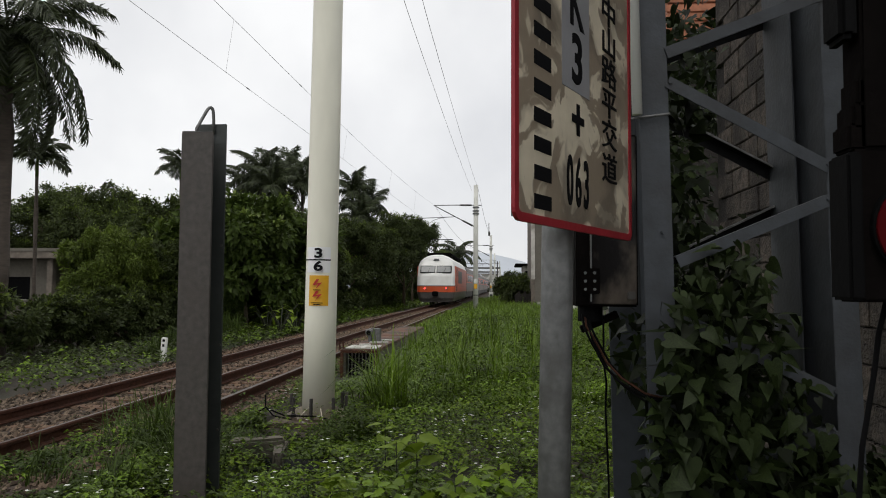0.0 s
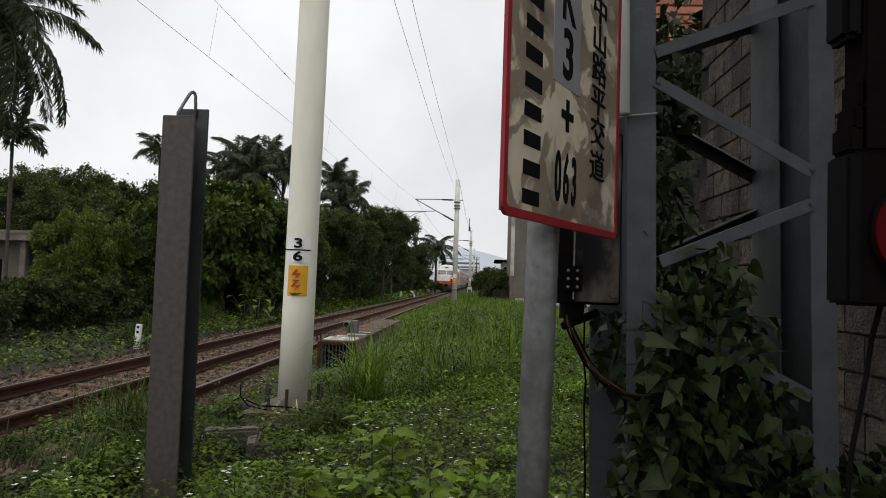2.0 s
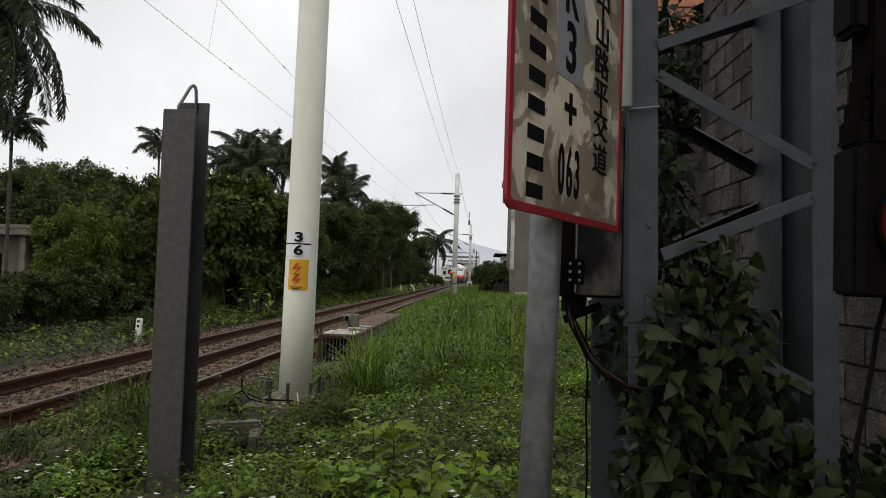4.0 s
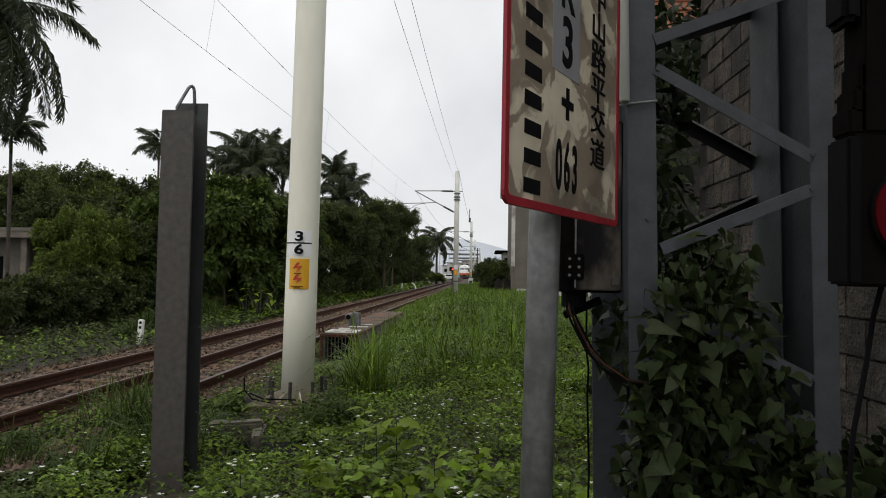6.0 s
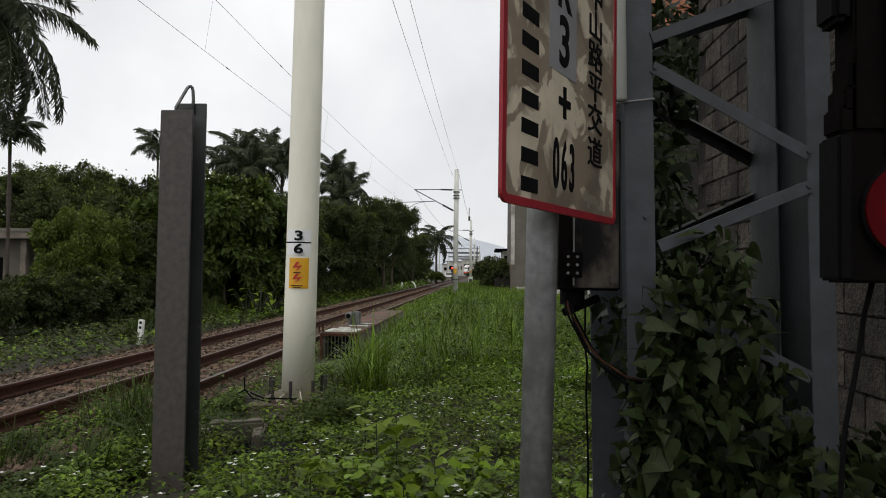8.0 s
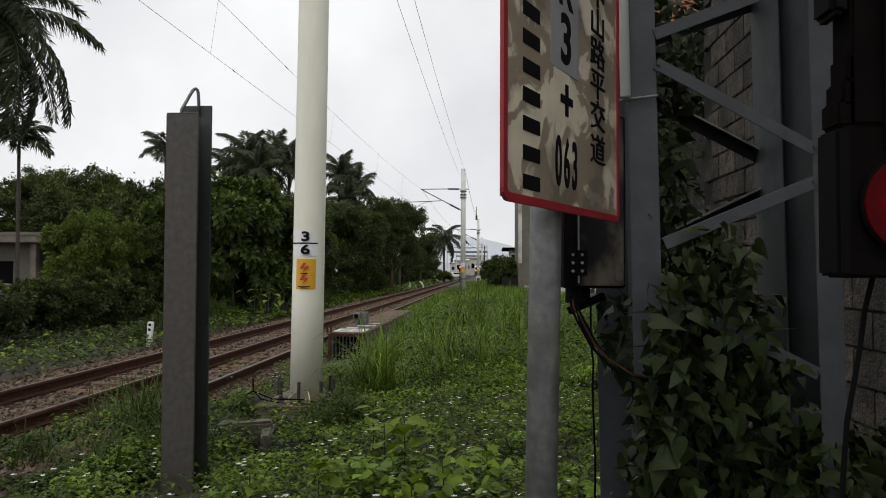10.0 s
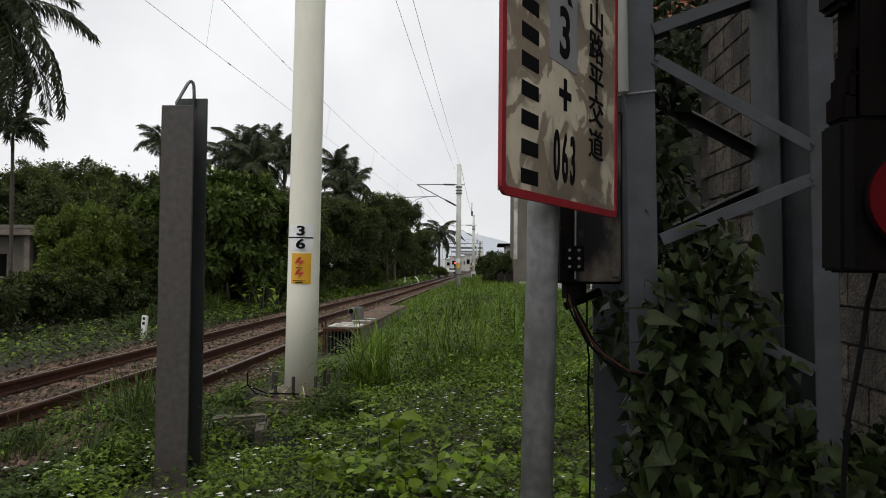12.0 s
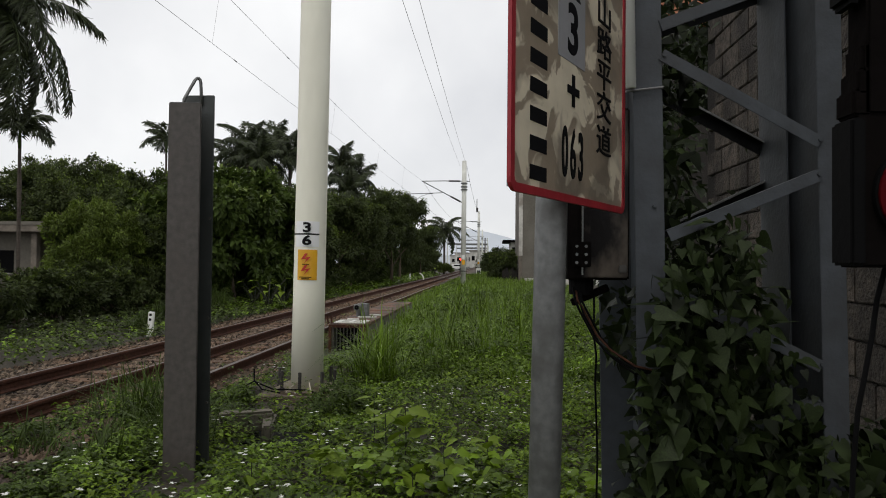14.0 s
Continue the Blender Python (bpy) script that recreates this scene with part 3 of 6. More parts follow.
# ---- steel gantry legs with bracing ----
def gantry():
    g = tagged(empty("gantry_frame", pose(0, 2.75, 0, 0, -1.15)), "grey-blue steel gantry frame with diagonal bracing, overgrown by vine", "gantry")
    top = 5.0
    for x0, x1, r0, r1 in ((0.595, 0.706, 0.546, 0.745), (1.280, 1.374, 1.296, 1.402)):
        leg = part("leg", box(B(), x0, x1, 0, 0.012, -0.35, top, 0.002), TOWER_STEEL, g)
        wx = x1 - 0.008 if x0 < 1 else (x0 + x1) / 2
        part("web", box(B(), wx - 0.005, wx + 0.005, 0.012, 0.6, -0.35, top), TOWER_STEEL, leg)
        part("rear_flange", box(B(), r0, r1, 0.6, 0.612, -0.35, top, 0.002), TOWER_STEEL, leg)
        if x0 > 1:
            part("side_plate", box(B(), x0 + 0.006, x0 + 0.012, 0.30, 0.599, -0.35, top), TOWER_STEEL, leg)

    def angle(a, b, y, lip, wide=0.06, paint=TOWER_STEEL):
        a, b = Vector((a[0], 0, a[1])), Vector((b[0], 0, b[1]))
        d = b - a
        m = Matrix.Translation((a.x, y, a.z)) @ Matrix.Rotation(-math.atan2(d.z, d.x), 4, "Y")
        bm = B()
        box(bm, 0, d.length, 0, 0.006, -wide / 2, wide / 2, 0.001, m)
        box(bm, 0, d.length, 0.006, lip, wide / 2 - 0.006, wide / 2, 0.001, m)
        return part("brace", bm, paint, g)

    def lean(x, z):
        return x + 0.0201 * z, z - 0.0201 * x

    front = ((0.655, 2.312, 1.245, 2.528), (0.660, 2.200, 1.250, 1.862), (0.69, 1.505, 1.250, 1.740), (0.68, 1.305, 1.254, 1.018), (0.70, 0.610, 1.254, 0.885))
    for xa, za, xb, zb in front:
        angle(lean(xa, za), lean(xb, zb), -0.007, 0.05, 0.046)
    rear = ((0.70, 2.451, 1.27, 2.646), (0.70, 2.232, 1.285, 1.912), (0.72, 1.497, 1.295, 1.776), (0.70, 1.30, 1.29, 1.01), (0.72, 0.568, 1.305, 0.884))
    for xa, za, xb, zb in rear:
        brace = angle(lean(xa, za), lean(xb, zb), 0.592, -0.05, 0.05, BRACE_SHADE)
        a, b = Vector((*lean(xa, za), 0)), Vector((*lean(xb, zb), 0))
        m = Matrix.Translation((a.x, 0.540, a.y)) @ Matrix.Rotation(-math.atan2((b - a).y, (b - a).x), 4, "Y")
        # The glint along each rear brace is a separate lighter strip.
        part("edge_glint", box(B(), 0, (b - a).length, -0.004, 0.002, 0.017, 0.026, 0.001, m), GALV, brace, "lighter strip painted in for the glint on the edge")
    for x, z in ((0.668, 2.197), (1.246, 1.873), (1.244, 1.742), (1.253, 1.028), (1.253, 0.878), (0.635, 1.62)):
        u, w = lean(x, z)
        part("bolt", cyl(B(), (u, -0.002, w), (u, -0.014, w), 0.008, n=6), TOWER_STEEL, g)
    part("strap", tube(B(), [(0.50, 0.05, 2.041), (0.575, -0.014, 2.047), (0.64, -0.014, 2.053), (0.705, -0.012, 2.060), (0.712, 0.1, 2.062)], 0.0046, 8), GALV, g, "bright steel clamp strap")
    part("conduit", cyl(B(), (0.581, -0.03, 2.055), (0.581, -0.03, 4.5), 0.020, n=14), WHITE_PAINT, g, "pale conduit pipe", smooth=True)


gantry()


# ---- control box on the gantry ----
def control_box():
    # Pale noise patches paint both stains and reflections onto the black door.
    GLOSS = material("box_enamel", (0.006, 0.005, 0.005), 0.25, vary=0.3, scale=3, stain=(0.085, 0.070, 0.056), stain_scale=8.5, stain_amount=0.95, bump=0.04, spec=0.15, stretch=(1, 1, 0.55))
    c = tagged(empty("control_box", pose(0.441, 2.85, 1.332)), "grimy black steel control box fixed to the gantry leg", "control box")
    part("body", box(B(), -0.125, 0.115, -0.03, 0.16, 0, 0.68, 0.006), BLACK_PAINT, c)
    part("door", box(B(), -0.075, 0.108, -0.046, -0.031, 0.01, 0.67, 0.004), GLOSS, c, "glossy door with stains and painted reflection patches")
    part("door_edge", box(B(), -0.072, -0.066, -0.05, -0.046, 0.02, 0.66), GALV, c)
    for z in (0.10, 0.45):
        h = part("hinge", box(B(), -0.108, -0.036, -0.056, -0.0465, z - 0.05, z + 0.05, 0.003), BLACK_PAINT, c)
        for u in (-0.092, -0.056):
            for k in (-0.032, 0, 0.032):
                part("screw", cyl(B(), (u, -0.056, z + k), (u, -0.060, z + k), 0.006, n=8), GALV, h)
    part("cable_gland", cyl(B(), (-0.06, 0.06, -0.06), (-0.06, 0.06, 0.0), 0.05, n=14), BLACK, c)
    part("bracket", box(B(), -0.10, 0.06, 0.05, 0.09, -0.075, -0.045, 0.003, pose(-0.03, 0, 0, 0, -24)), BLACK_PAINT, c, "black slanting support bracket")
    part("lock", box(B(), 0.07, 0.10, -0.06, -0.046, 0.03, 0.06, 0.003), IRON, c)
    for i, (dx, dz) in enumerate(((0.0, 0.0), (0.010, 0.014), (0.017, -0.016), (0.026, 0.004))):
        pts = [(-0.095 + dx, 0.03, -0.03), (-0.092 + dx, 0.0, -0.08), (-0.072 + dx, 0.0, -0.125 + dz), (-0.042 + dx, 0.0, -0.18 + dz), (-0.015 + dx, 0.0, -0.232 + dz), (0.036 + dx, -0.03, -0.288 + dz), (0.124, -0.10, -0.338 + dz), (0.212, -0.12, -0.343)]
        part("cable", tube(B(), pts, 0.0046, 8), BLACK if i != 1 else RUST, c, smooth=True)
    part("cable", tube(B(), [(-0.012, 0.03, -0.05), (-0.016, 0.0, -0.22), (-0.006, 0.0, -0.30), (-0.010, 0.0, -0.40), (0.002, 0.01, -0.7), (-0.01, 0.03, -1.6)], 0.0042, 8), BLACK, c, smooth=True)


control_box()


# ---- crossing signal close by ----
def crossing_signal():
    RED_LENS = material("red_lens", (0.055, 0.0015, 0.003), 0.65, vary=0.1, bump=0.05, spec=0.05)
    LED = glowing("red_led", (1.0, 0.03, 0.08), 5.0)
    AMBER = material("amber_reflector", (0.16, 0.14, 0.04), 0.3, vary=0.1, bump=0)
    s = tagged(empty("crossing_signal", pose(0.402, 0.785, 1.392)), "black railway crossing signal with a red lamp", "signal")
    part("housing", box(box(B(), 0.004, 0.42, 0.0, 0.045, 0.0, 0.166, 0.003), 0.015, 0.42, 0.0, 0.045, 0.166, 0.56, 0.003), BLACK_PAINT, s)
    part("side_hood", box(B(), -0.004, 0.012, -0.004, 0.043, 0.002, 0.162, 0.003), BLACK, s)
    for z0, x0 in ((0.165, 0.001), (0.187, 0.006), (0.215, 0.011)):
        part("hood_step", box(B(), x0, x0 + 0.02, 0.003, 0.043, z0, z0 + 0.03, 0.003), BLACK_PAINT, s)
    part("upper_hood", box(B(), -0.008, 0.012, -0.004, 0.043, 0.288, 0.45, 0.006), BLACK, s)
    lamp = part("lens", cyl(B(), (0.0735, -0.012, 0.079), (0.0735, 0.002, 0.079), 0.052, n=40), RED_LENS, s, "red lamp lens")
    part("lens_ring", cyl(B(), (0.0735, -0.008, 0.079), (0.0735, 0.001, 0.079), 0.055, n=40), BLACK, s)
    for i in range(-4, 5):
        for k in range(-4, 5):
            if i * i + k * k < 17:
                cx, cz = 0.080 + i * 0.0085, 0.079 + k * 0.0085
                part("led", cyl(B(), (cx, -0.012, cz), (cx, -0.015, cz), 0.0036, n=8), LED, lamp, "glowing red diode")
    part("reflector_board", box(B(), 0.046, 0.4, -0.006, -0.0005, 0.14, 0.5), BLACK_PAINT, s)
    for z in (0.168, 0.242):
        part("amber_dot", cyl(B(), (0.057, -0.010, z), (0.057, -0.006, z), 0.005, n=10), AMBER, s, "dull amber reflector dot")
    part("cable", tube(B(), [(0.049, 0.03, 0.0), (0.045, 0.04, -0.036), (0.039, 0.04, -0.08), (0.031, 0.04, -0.125), (0.024, 0.04, -0.162), (0.019, 0.04, -0.225), (0.012, 0.05, -0.5), (0.02, 0.05, -1.7)], 0.0031, 8), BLACK, s, "black hanging cable", smooth=True)
    part("post", cyl(B(), (0.33, 0.10, -1.75), (0.33, 0.10, 1.2), 0.04, n=16), GALV, s, smooth=True)


crossing_signal()


# ---- cable trough with a rusty grille ----
def cable_trough():
    TOP = material("trough_top", (0.080, 0.056, 0.042), 0.9, vary=0.3, scale=10, stain=(0.20, 0.085, 0.045), stain_scale=3, stain_amount=0.7, bump=0.3)
    t = tagged(empty("cable_trough", pose(-2.575, 12.8, 0)), "low concrete trough with rusty grille and cover slabs", "trough")
    for s in (-1, 1):
        part("side_wall", box(B(), s * 0.30 - 0.05, s * 0.30 + 0.05, 0.02, 7.6, -0.45, 0.20, 0.012), MOSSY, t, "dark mossy concrete side wall")
    rng = random.Random(2)
    for k in range(8):
        part("cover_slab", box(B(), -0.345, 0.345, 0.05 + 0.95 * k, 0.97 + 0.95 * k, 0.203, 0.262 + rng.uniform(-0.004, 0.004), 0.01), TOP, t)
    grille = part("grille_frame", box(box(box(box(B(), -0.34, 0.34, -0.03, 0.0, 0.20, 0.25), -0.34, 0.34, -0.03, 0.0, -0.4, -0.34), -0.34, -0.29, -0.03, 0.0, -0.34, 0.2), 0.29, 0.34, -0.03, 0.0, -0.34, 0.2), RUST, t, "rusty grille frame")
    for k in range(9):
        x = -0.256 + 0.064 * k
        part("bar", box(B(), x - 0.009, x + 0.009, -0.022, -0.008, -0.34, 0.2), IRON, grille)
    # Black sheet put in for the shade inside the trough.
    part("inner_shade", box(B(), -0.25, 0.25, 0.25, 0.26, -0.4, 0.19), BLACK, t)
    for x0, x1, y0, y1 in ((-0.28, 0.30, 0.12, 0.17), (-0.28, 0.30, 0.40, 0.46), (-0.28, 0.30, 0.66, 0.72), (-0.20, 0.02, 0.95, 1.05), (-0.05, 0.28, 2.1, 2.2), (-0.28, -0.18, 0.2, 0.62), (0.2, 0.3, 0.2, 0.62), (-0.02, 0.05, 0.2, 0.62), (-0.1, 0.28, 1.5, 1.62)):
        part("white_strip", box(B(), x0, x1, y0, y1, 0.268, 0.285, 0.004), MAST_WHITE, t, "white painted steel frame strip")
    bx = tagged(empty("rail_sensor", pose(-2.70, 14.6, 0.262)), "small grey pipe-shaped sensor housing on the trough", "sensor")
    part("box", box(B(), 0.0, 0.17, 0.05, 0.30, 0, 0.27, 0.008), GALV, bx)
    part("tube", cyl(B(), (-0.02, -0.14, 0.20), (-0.02, 0.1, 0.20), 0.07, n=24), GALV, bx, smooth=True)
    # Black disc on the solid tube imitates its shaded hollow.
    part("bore_shade", cyl(B(), (-0.02, -0.143, 0.20), (-0.02, -0.135, 0.20), 0.048, n=24), BLACK, bx)
    part("stem", cyl(B(), (-0.02, 0.0, 0), (-0.02, 0.0, 0.15), 0.035, n=14), GALV, bx)
    for k in range(2):
        tagged(part("steel_stub", cyl(B(), (-2.95 + k * 0.07, 12.9, 0.25), (-2.97 + k * 0.07, 12.9, 0.40), 0.016, n=8), RUST), "short rusty steel stub on the trough", "rod", "steel stubs")


cable_trough()


# ---- block wall behind the gantry ----
def block_wall():
    wall = tagged(part("wall_block", box(B(), 2.0, 2.2, 1.6, 6.65, -0.5, 6.0), MORTAR), "rough grey concrete block wall with dark mortar joints", "wall", kind="structure")
    bm = box(B(), 0, 0.03, -0.196, 0.196, -0.0955, 0.0955, 0.007)
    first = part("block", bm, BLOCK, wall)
    first.location = (1.972, 1.0, 0)
    rng = random.Random(8)
    made = 0
    for j in range(24):
        for i in range(13):
            y = 1.55 + 0.4 * i + (0.2 if j % 2 else 0)
            if y > 6.5 or made > 296:
                continue
            ob = new("block", first.data)
            ob.parent = wall
            ob.location = (1.972 + rng.uniform(-0.006, 0.004), y, -0.1 + 0.2 * j)
            ob.rotation_euler = (rng.uniform(-0.008, 0.008), 0, 0)
            made += 1
    first.location = (1.974, 1.35, 5.1)


block_wall()


# ---- foliage ----
def leaf_arrays(pos, way, up, length, width, fold=0.25, droop=0.25):
    """Folded pointed leaves, four triangles each."""
    way = way / np.linalg.norm(way, axis=1, keepdims=True)
    side = np.cross(way, up)
    side /= np.linalg.norm(side, axis=1, keepdims=True) + 1e-9
    nor = np.cross(side, way)
    L, W = length[:, None], width[:, None]
    mid = pos + way * L * 0.42
    v = np.stack([pos, mid + side * W * 0.5 + nor * W * fold, mid, mid - side * W * 0.5 + nor * W * fold, pos + way * L - nor * L * droop], 1)
    n = len(pos)
    tri = np.array([(0, 2, 1), (0, 3, 2), (1, 2, 4), (2, 3, 4)])
    return v.reshape(-1, 3), (tri[None] + (np.arange(n) * 5)[:, None, None]).reshape(-1, 3)


def blade_arrays(pos, lean, height, width):
    """Arching grass blades of five pieces whose tips hang over."""
    n = len(pos)
    side = np.stack([-lean[:, 1], lean[:, 0], np.zeros(n)], 1)
    size = np.linalg.norm(lean, axis=1, keepdims=True)
    side /= size + 1e-9
    h, w = height[:, None], width[:, None]
    rows = []
    for t, girth in ((0.0, 0.4), (0.28, 0.5), (0.52, 0.48), (0.74, 0.36), (0.9, 0.22)):
        p = pos + lean * h * 0.62 * t ** 1.9 + np.array([[0, 0, 1.0]]) * h * (t - 0.42 * np.minimum(size, 1.3) * t ** 3)
        rows += [p - side * w * girth, p + side * w * girth]
    rows.append(pos + lean * h * 0.66 + np.array([[0, 0, 1.0]]) * h * (0.98 - 0.47 * np.minimum(size, 1.3)))
    v = np.stack(rows, 1)
    tri = [(2 * k, 2 * k + 1, 2 * k + 3) for k in range(4)] + [(2 * k, 2 * k + 3, 2 * k + 2) for k in range(4)] + [(8, 9, 10)]
    return v.reshape(-1, 3), (np.array(tri)[None] + (np.arange(n) * 11)[:, None, None]).reshape(-1, 3)


def mesh_of(name, arrays, mat):
    v, f = arrays
    me = bpy.data.meshes.new(name)
    me.from_pydata(v.tolist(), [], f.tolist())
    me.materials.append(mat)
    return me


def crown_arrays(rng, radius, height, clumps, per, size, thin=0.5):
    """Leaves on the outer, upper side of clumps, which sit on the lobes of an uneven crown whose foot is at z = 0."""
    lobes = 24
    d = rng.normal(size=(lobes, 3))
    d /= np.linalg.norm(d, axis=1, keepdims=True)
    d[:, 2] = rng.uniform(-0.95, 0.72, lobes)
    centre = d * rng.uniform(0.50, 0.80, lobes)[:, None] * np.array([radius, radius, height / 2]) + np.array([0, 0, height * 0.52])
    girth = rng.uniform(0.24, 0.42, lobes) * radius
    which = rng.integers(0, lobes, clumps)
    out = rng.normal(size=(clumps, 3)) + 0.55 * d[which] + np.array([0, 0, 0.35])
    out /= np.linalg.norm(out, axis=1, keepdims=True)
    c = centre[which] + out * (girth[which] * rng.uniform(0.55, 1.08, clumps))[:, None] * np.array([1, 1, 0.85])
    c[:, 2] = np.maximum(c[:, 2], 0.0)
    spread = rng.uniform(0.08, 0.17, clumps) * radius
    off = rng.normal(size=(clumps, per, 3))
    off *= (rng.random((clumps, per, 1)) ** 0.4) / np.linalg.norm(off, axis=2, keepdims=True)
    pos = (c[:, None] + off * spread[:, None, None] * np.array([1.15, 1.15, 0.8])).reshape(-1, 3)
    way = (off + 0.7 * out[:, None] + rng.normal(size=off.shape) * 0.4).reshape(-1, 3)
    way[:, 2] -= 0.2
    n = len(pos)
    up = np.repeat(out, per, axis=0) * 0.6 + rng.normal(size=(n, 3)) * 0.4 + np.array([0, 0, 0.8])
    ln = size * rng.uniform(0.6, 1.3, n)
    # Paler leaves go on the third of the clumps that face up most.
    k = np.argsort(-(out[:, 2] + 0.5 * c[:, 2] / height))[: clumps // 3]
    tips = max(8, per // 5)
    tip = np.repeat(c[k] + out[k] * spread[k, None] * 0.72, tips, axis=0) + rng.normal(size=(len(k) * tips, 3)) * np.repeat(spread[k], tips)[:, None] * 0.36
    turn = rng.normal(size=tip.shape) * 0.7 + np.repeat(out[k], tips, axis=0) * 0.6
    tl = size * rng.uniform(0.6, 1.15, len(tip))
    pale_tops = leaf_arrays(tip, turn, np.array([[0, 0, 1.0]]) + rng.normal(size=tip.shape) * 0.35, tl, tl * thin, 0.15, 0.2)
    return leaf_arrays(pos, way, up, ln, ln * thin, 0.15, 0.2), c, pale_tops


def tree_kind(seed, name, label, category, mat, radius, height, stem, clumps, per, size, thin=0.5):
    rng = np.random.default_rng(seed)
    t = tagged(empty(name), label, category)
    arrays, centres, pale_tops = crown_arrays(rng, radius, height, clumps, per, size, thin)
    arrays = (arrays[0] + np.array([0, 0, stem]), arrays[1])
    crown = new("crown", mesh_of("crown", arrays, mat))
    crown.parent = t
    young = new("pale_foliage", mesh_of("pale_foliage", (pale_tops[0] + np.array([0, 0, stem]), pale_tops[1]), LEAF_PALE if mat is not LEAF_DARK else LEAF_FRESH))
    tagged(young, kind="stuff")
    young.parent, young["label"] = t, "paler leaves on the upper outer clumps"
    bm = B()
    tube(bm, [(0, 0, -0.6), (0.05, 0.03, stem * 0.6), (0.0, 0.1, stem + height * 0.3), (0.05, 0.0, stem + height * 0.6)], [0.05 * radius + 0.04, 0.04 * radius + 0.03, 0.03 * radius + 0.02, 0.012 * radius], 9)
    for c in centres[:: max(1, clumps // 9)]:
        p = Vector(c) + Vector((0, 0, stem))
        q = Vector((0.02, 0.05, max(stem * 0.7, p.z - radius * 0.7)))
        tube(bm, [q, q.lerp(p, 0.5) + Vector((0, 0, 0.08 * radius)), p], [0.022 * radius, 0.015 * radius, 0.006 * radius], 6)
    part("trunk", bm, BARK, t)
    return t


def aim(px, py):
    """Slopes, across and up for each metre along the line, of a direction seen from the camera's stand."""
    a, b = (px - 784) / 1255, (441 - py) / 1255
    a, b = a - 0.0087 * b, b + 0.0087 * a
    ahead, up = 1 - 0.0241 * b, 0.0241 + b
    along = ahead * math.cos(0.0585) + a * math.sin(0.0585)
    return (a * math.cos(0.0585) - ahead * math.sin(0.0585)) / along, up / along


def spot(px, depth):
    return 0.016 + aim(px, 441)[0] * depth


def rise(py, depth, px=784):
    return 1.393 + aim(px, py)[1] * depth


def plant(kind, x, y, scale, turn, tall=1.0, z=-0.45):
    return copy_thing(kind, pose(x, y, z, 0, 0, turn) @ Matrix.Diagonal((scale, scale, scale * tall, 1)))


def woods():
    rng = random.Random(11)
    broad = tree_kind(21, "broadleaf_tree", "dense dark green broadleaf tree beside the railway", "tree", LEAF_DARK, 2.4, 4.4, 1.0, 200, 120, 0.15, 0.55)
    bright = tree_kind(22, "leafy_tree", "young tree with fresh light green leaves", "tree", LEAF_FRESH, 2.0, 3.6, 0.7, 210, 110, 0.13, 0.5)
    large = tree_kind(23, "large_leaf_tree", "dark tree with large glossy leaves beside the track", "tree", LEAF_MID, 2.4, 4.6, 0.6, 190, 50, 0.30, 0.62)
    fine = tree_kind(24, "fine_leaf_tree", "tall dark green tree with fine foliage", "tree", LEAF_DARK, 2.6, 5.0, 1.4, 230, 130, 0.14, 0.5)
    shrub = tree_kind(25, "shrub", "low dense green shrub at the foot of the trees", "shrub", LEAF_MID, 1.1, 1.5, 0.1, 90, 60, 0.13, 0.5)
    dark_shrub = tree_kind(26, "dark_shrub", "low dark undergrowth shrub", "shrub", LEAF_DARK, 1.2, 1.7, 0.1, 90, 60, 0.14, 0.5)
    # kind, direction, depth, top, scale across, full height of the kind
    places = [
        (fine, 30, 40, 268, 1.3, 6.4), (fine, 110, 44, 262, 1.45, 6.4), (fine, 178, 46, 276, 1.4, 6.4), (broad, 228, 42, 290, 1.2, 5.4), (fine, 70, 50, 276, 1.5, 6.4), (broad, 145, 36, 308, 1.1, 5.4),
        (bright, 150, 24.5, 338, 0.85, 4.3), (bright, 205, 26, 380, 0.7, 4.3), (broad, 255, 30, 325, 0.85, 5.4), (large, 300, 29, 298, 0.9, 5.2),
        (large, 400, 29, 288, 1.0, 5.2), (large, 460, 32, 300, 1.0, 5.2), (broad, 350, 33, 300, 1.0, 5.4), (broad, 500, 38, 310, 1.1, 5.4),
        (bright, 545, 42, 372, 0.8, 4.3), (broad, 590, 47, 338, 1.05, 5.4), (fine, 640, 56, 326, 1.15, 6.4), (fine, 682, 64, 330, 1.15, 6.4),
        (broad, 698, 76, 340, 1.15, 5.4), (broad, 610, 50, 352, 1.1, 5.4), (bright, 120, 25.5, 425, 0.55, 4.3), (broad, 470, 34, 330, 1.0, 5.4), (broad, 270, 28, 360, 0.8, 5.4), (fine, 560, 62, 340, 1.4, 6.4), (fine, 722, 100, 398, 1.0, 6.4), (broad, 742, 130, 428, 1.0, 5.4),
        (fine, 480, 58, 318, 1.5, 6.4), (fine, 390, 54, 310, 1.4, 6.4), (fine, 310, 52, 312, 1.4, 6.4),
        (fine, -40, 36, 280, 1.3, 6.4), (broad, 752, 112, 446, 0.8, 5.4), (broad, 768, 118, 470, 0.6, 5.4), (bright, 778, 98, 468, 0.6, 4.3), (bright, 75, 26, 470, 0.45, 4.3), (broad, 735, 92, 400, 1.1, 5.4), (broad, 225, 27, 395, 0.75, 5.4)]
    for kind, px, depth, py, s, full in places:
        top = (rise(py, depth, px) + 0.45) * 1.0
        plant(kind, spot(px, depth), depth, s, rng.uniform(0, 360), top / full / s)
    for i in range(46):
        y = 15.5 + 1.35 * i + rng.uniform(-0.6, 0.6)
        x = -10.9 - (1.7 if 16 < y < 26 else 0) + rng.uniform(-0.9, 0.5) + (0.9 if 30 < y < 60 else 0)
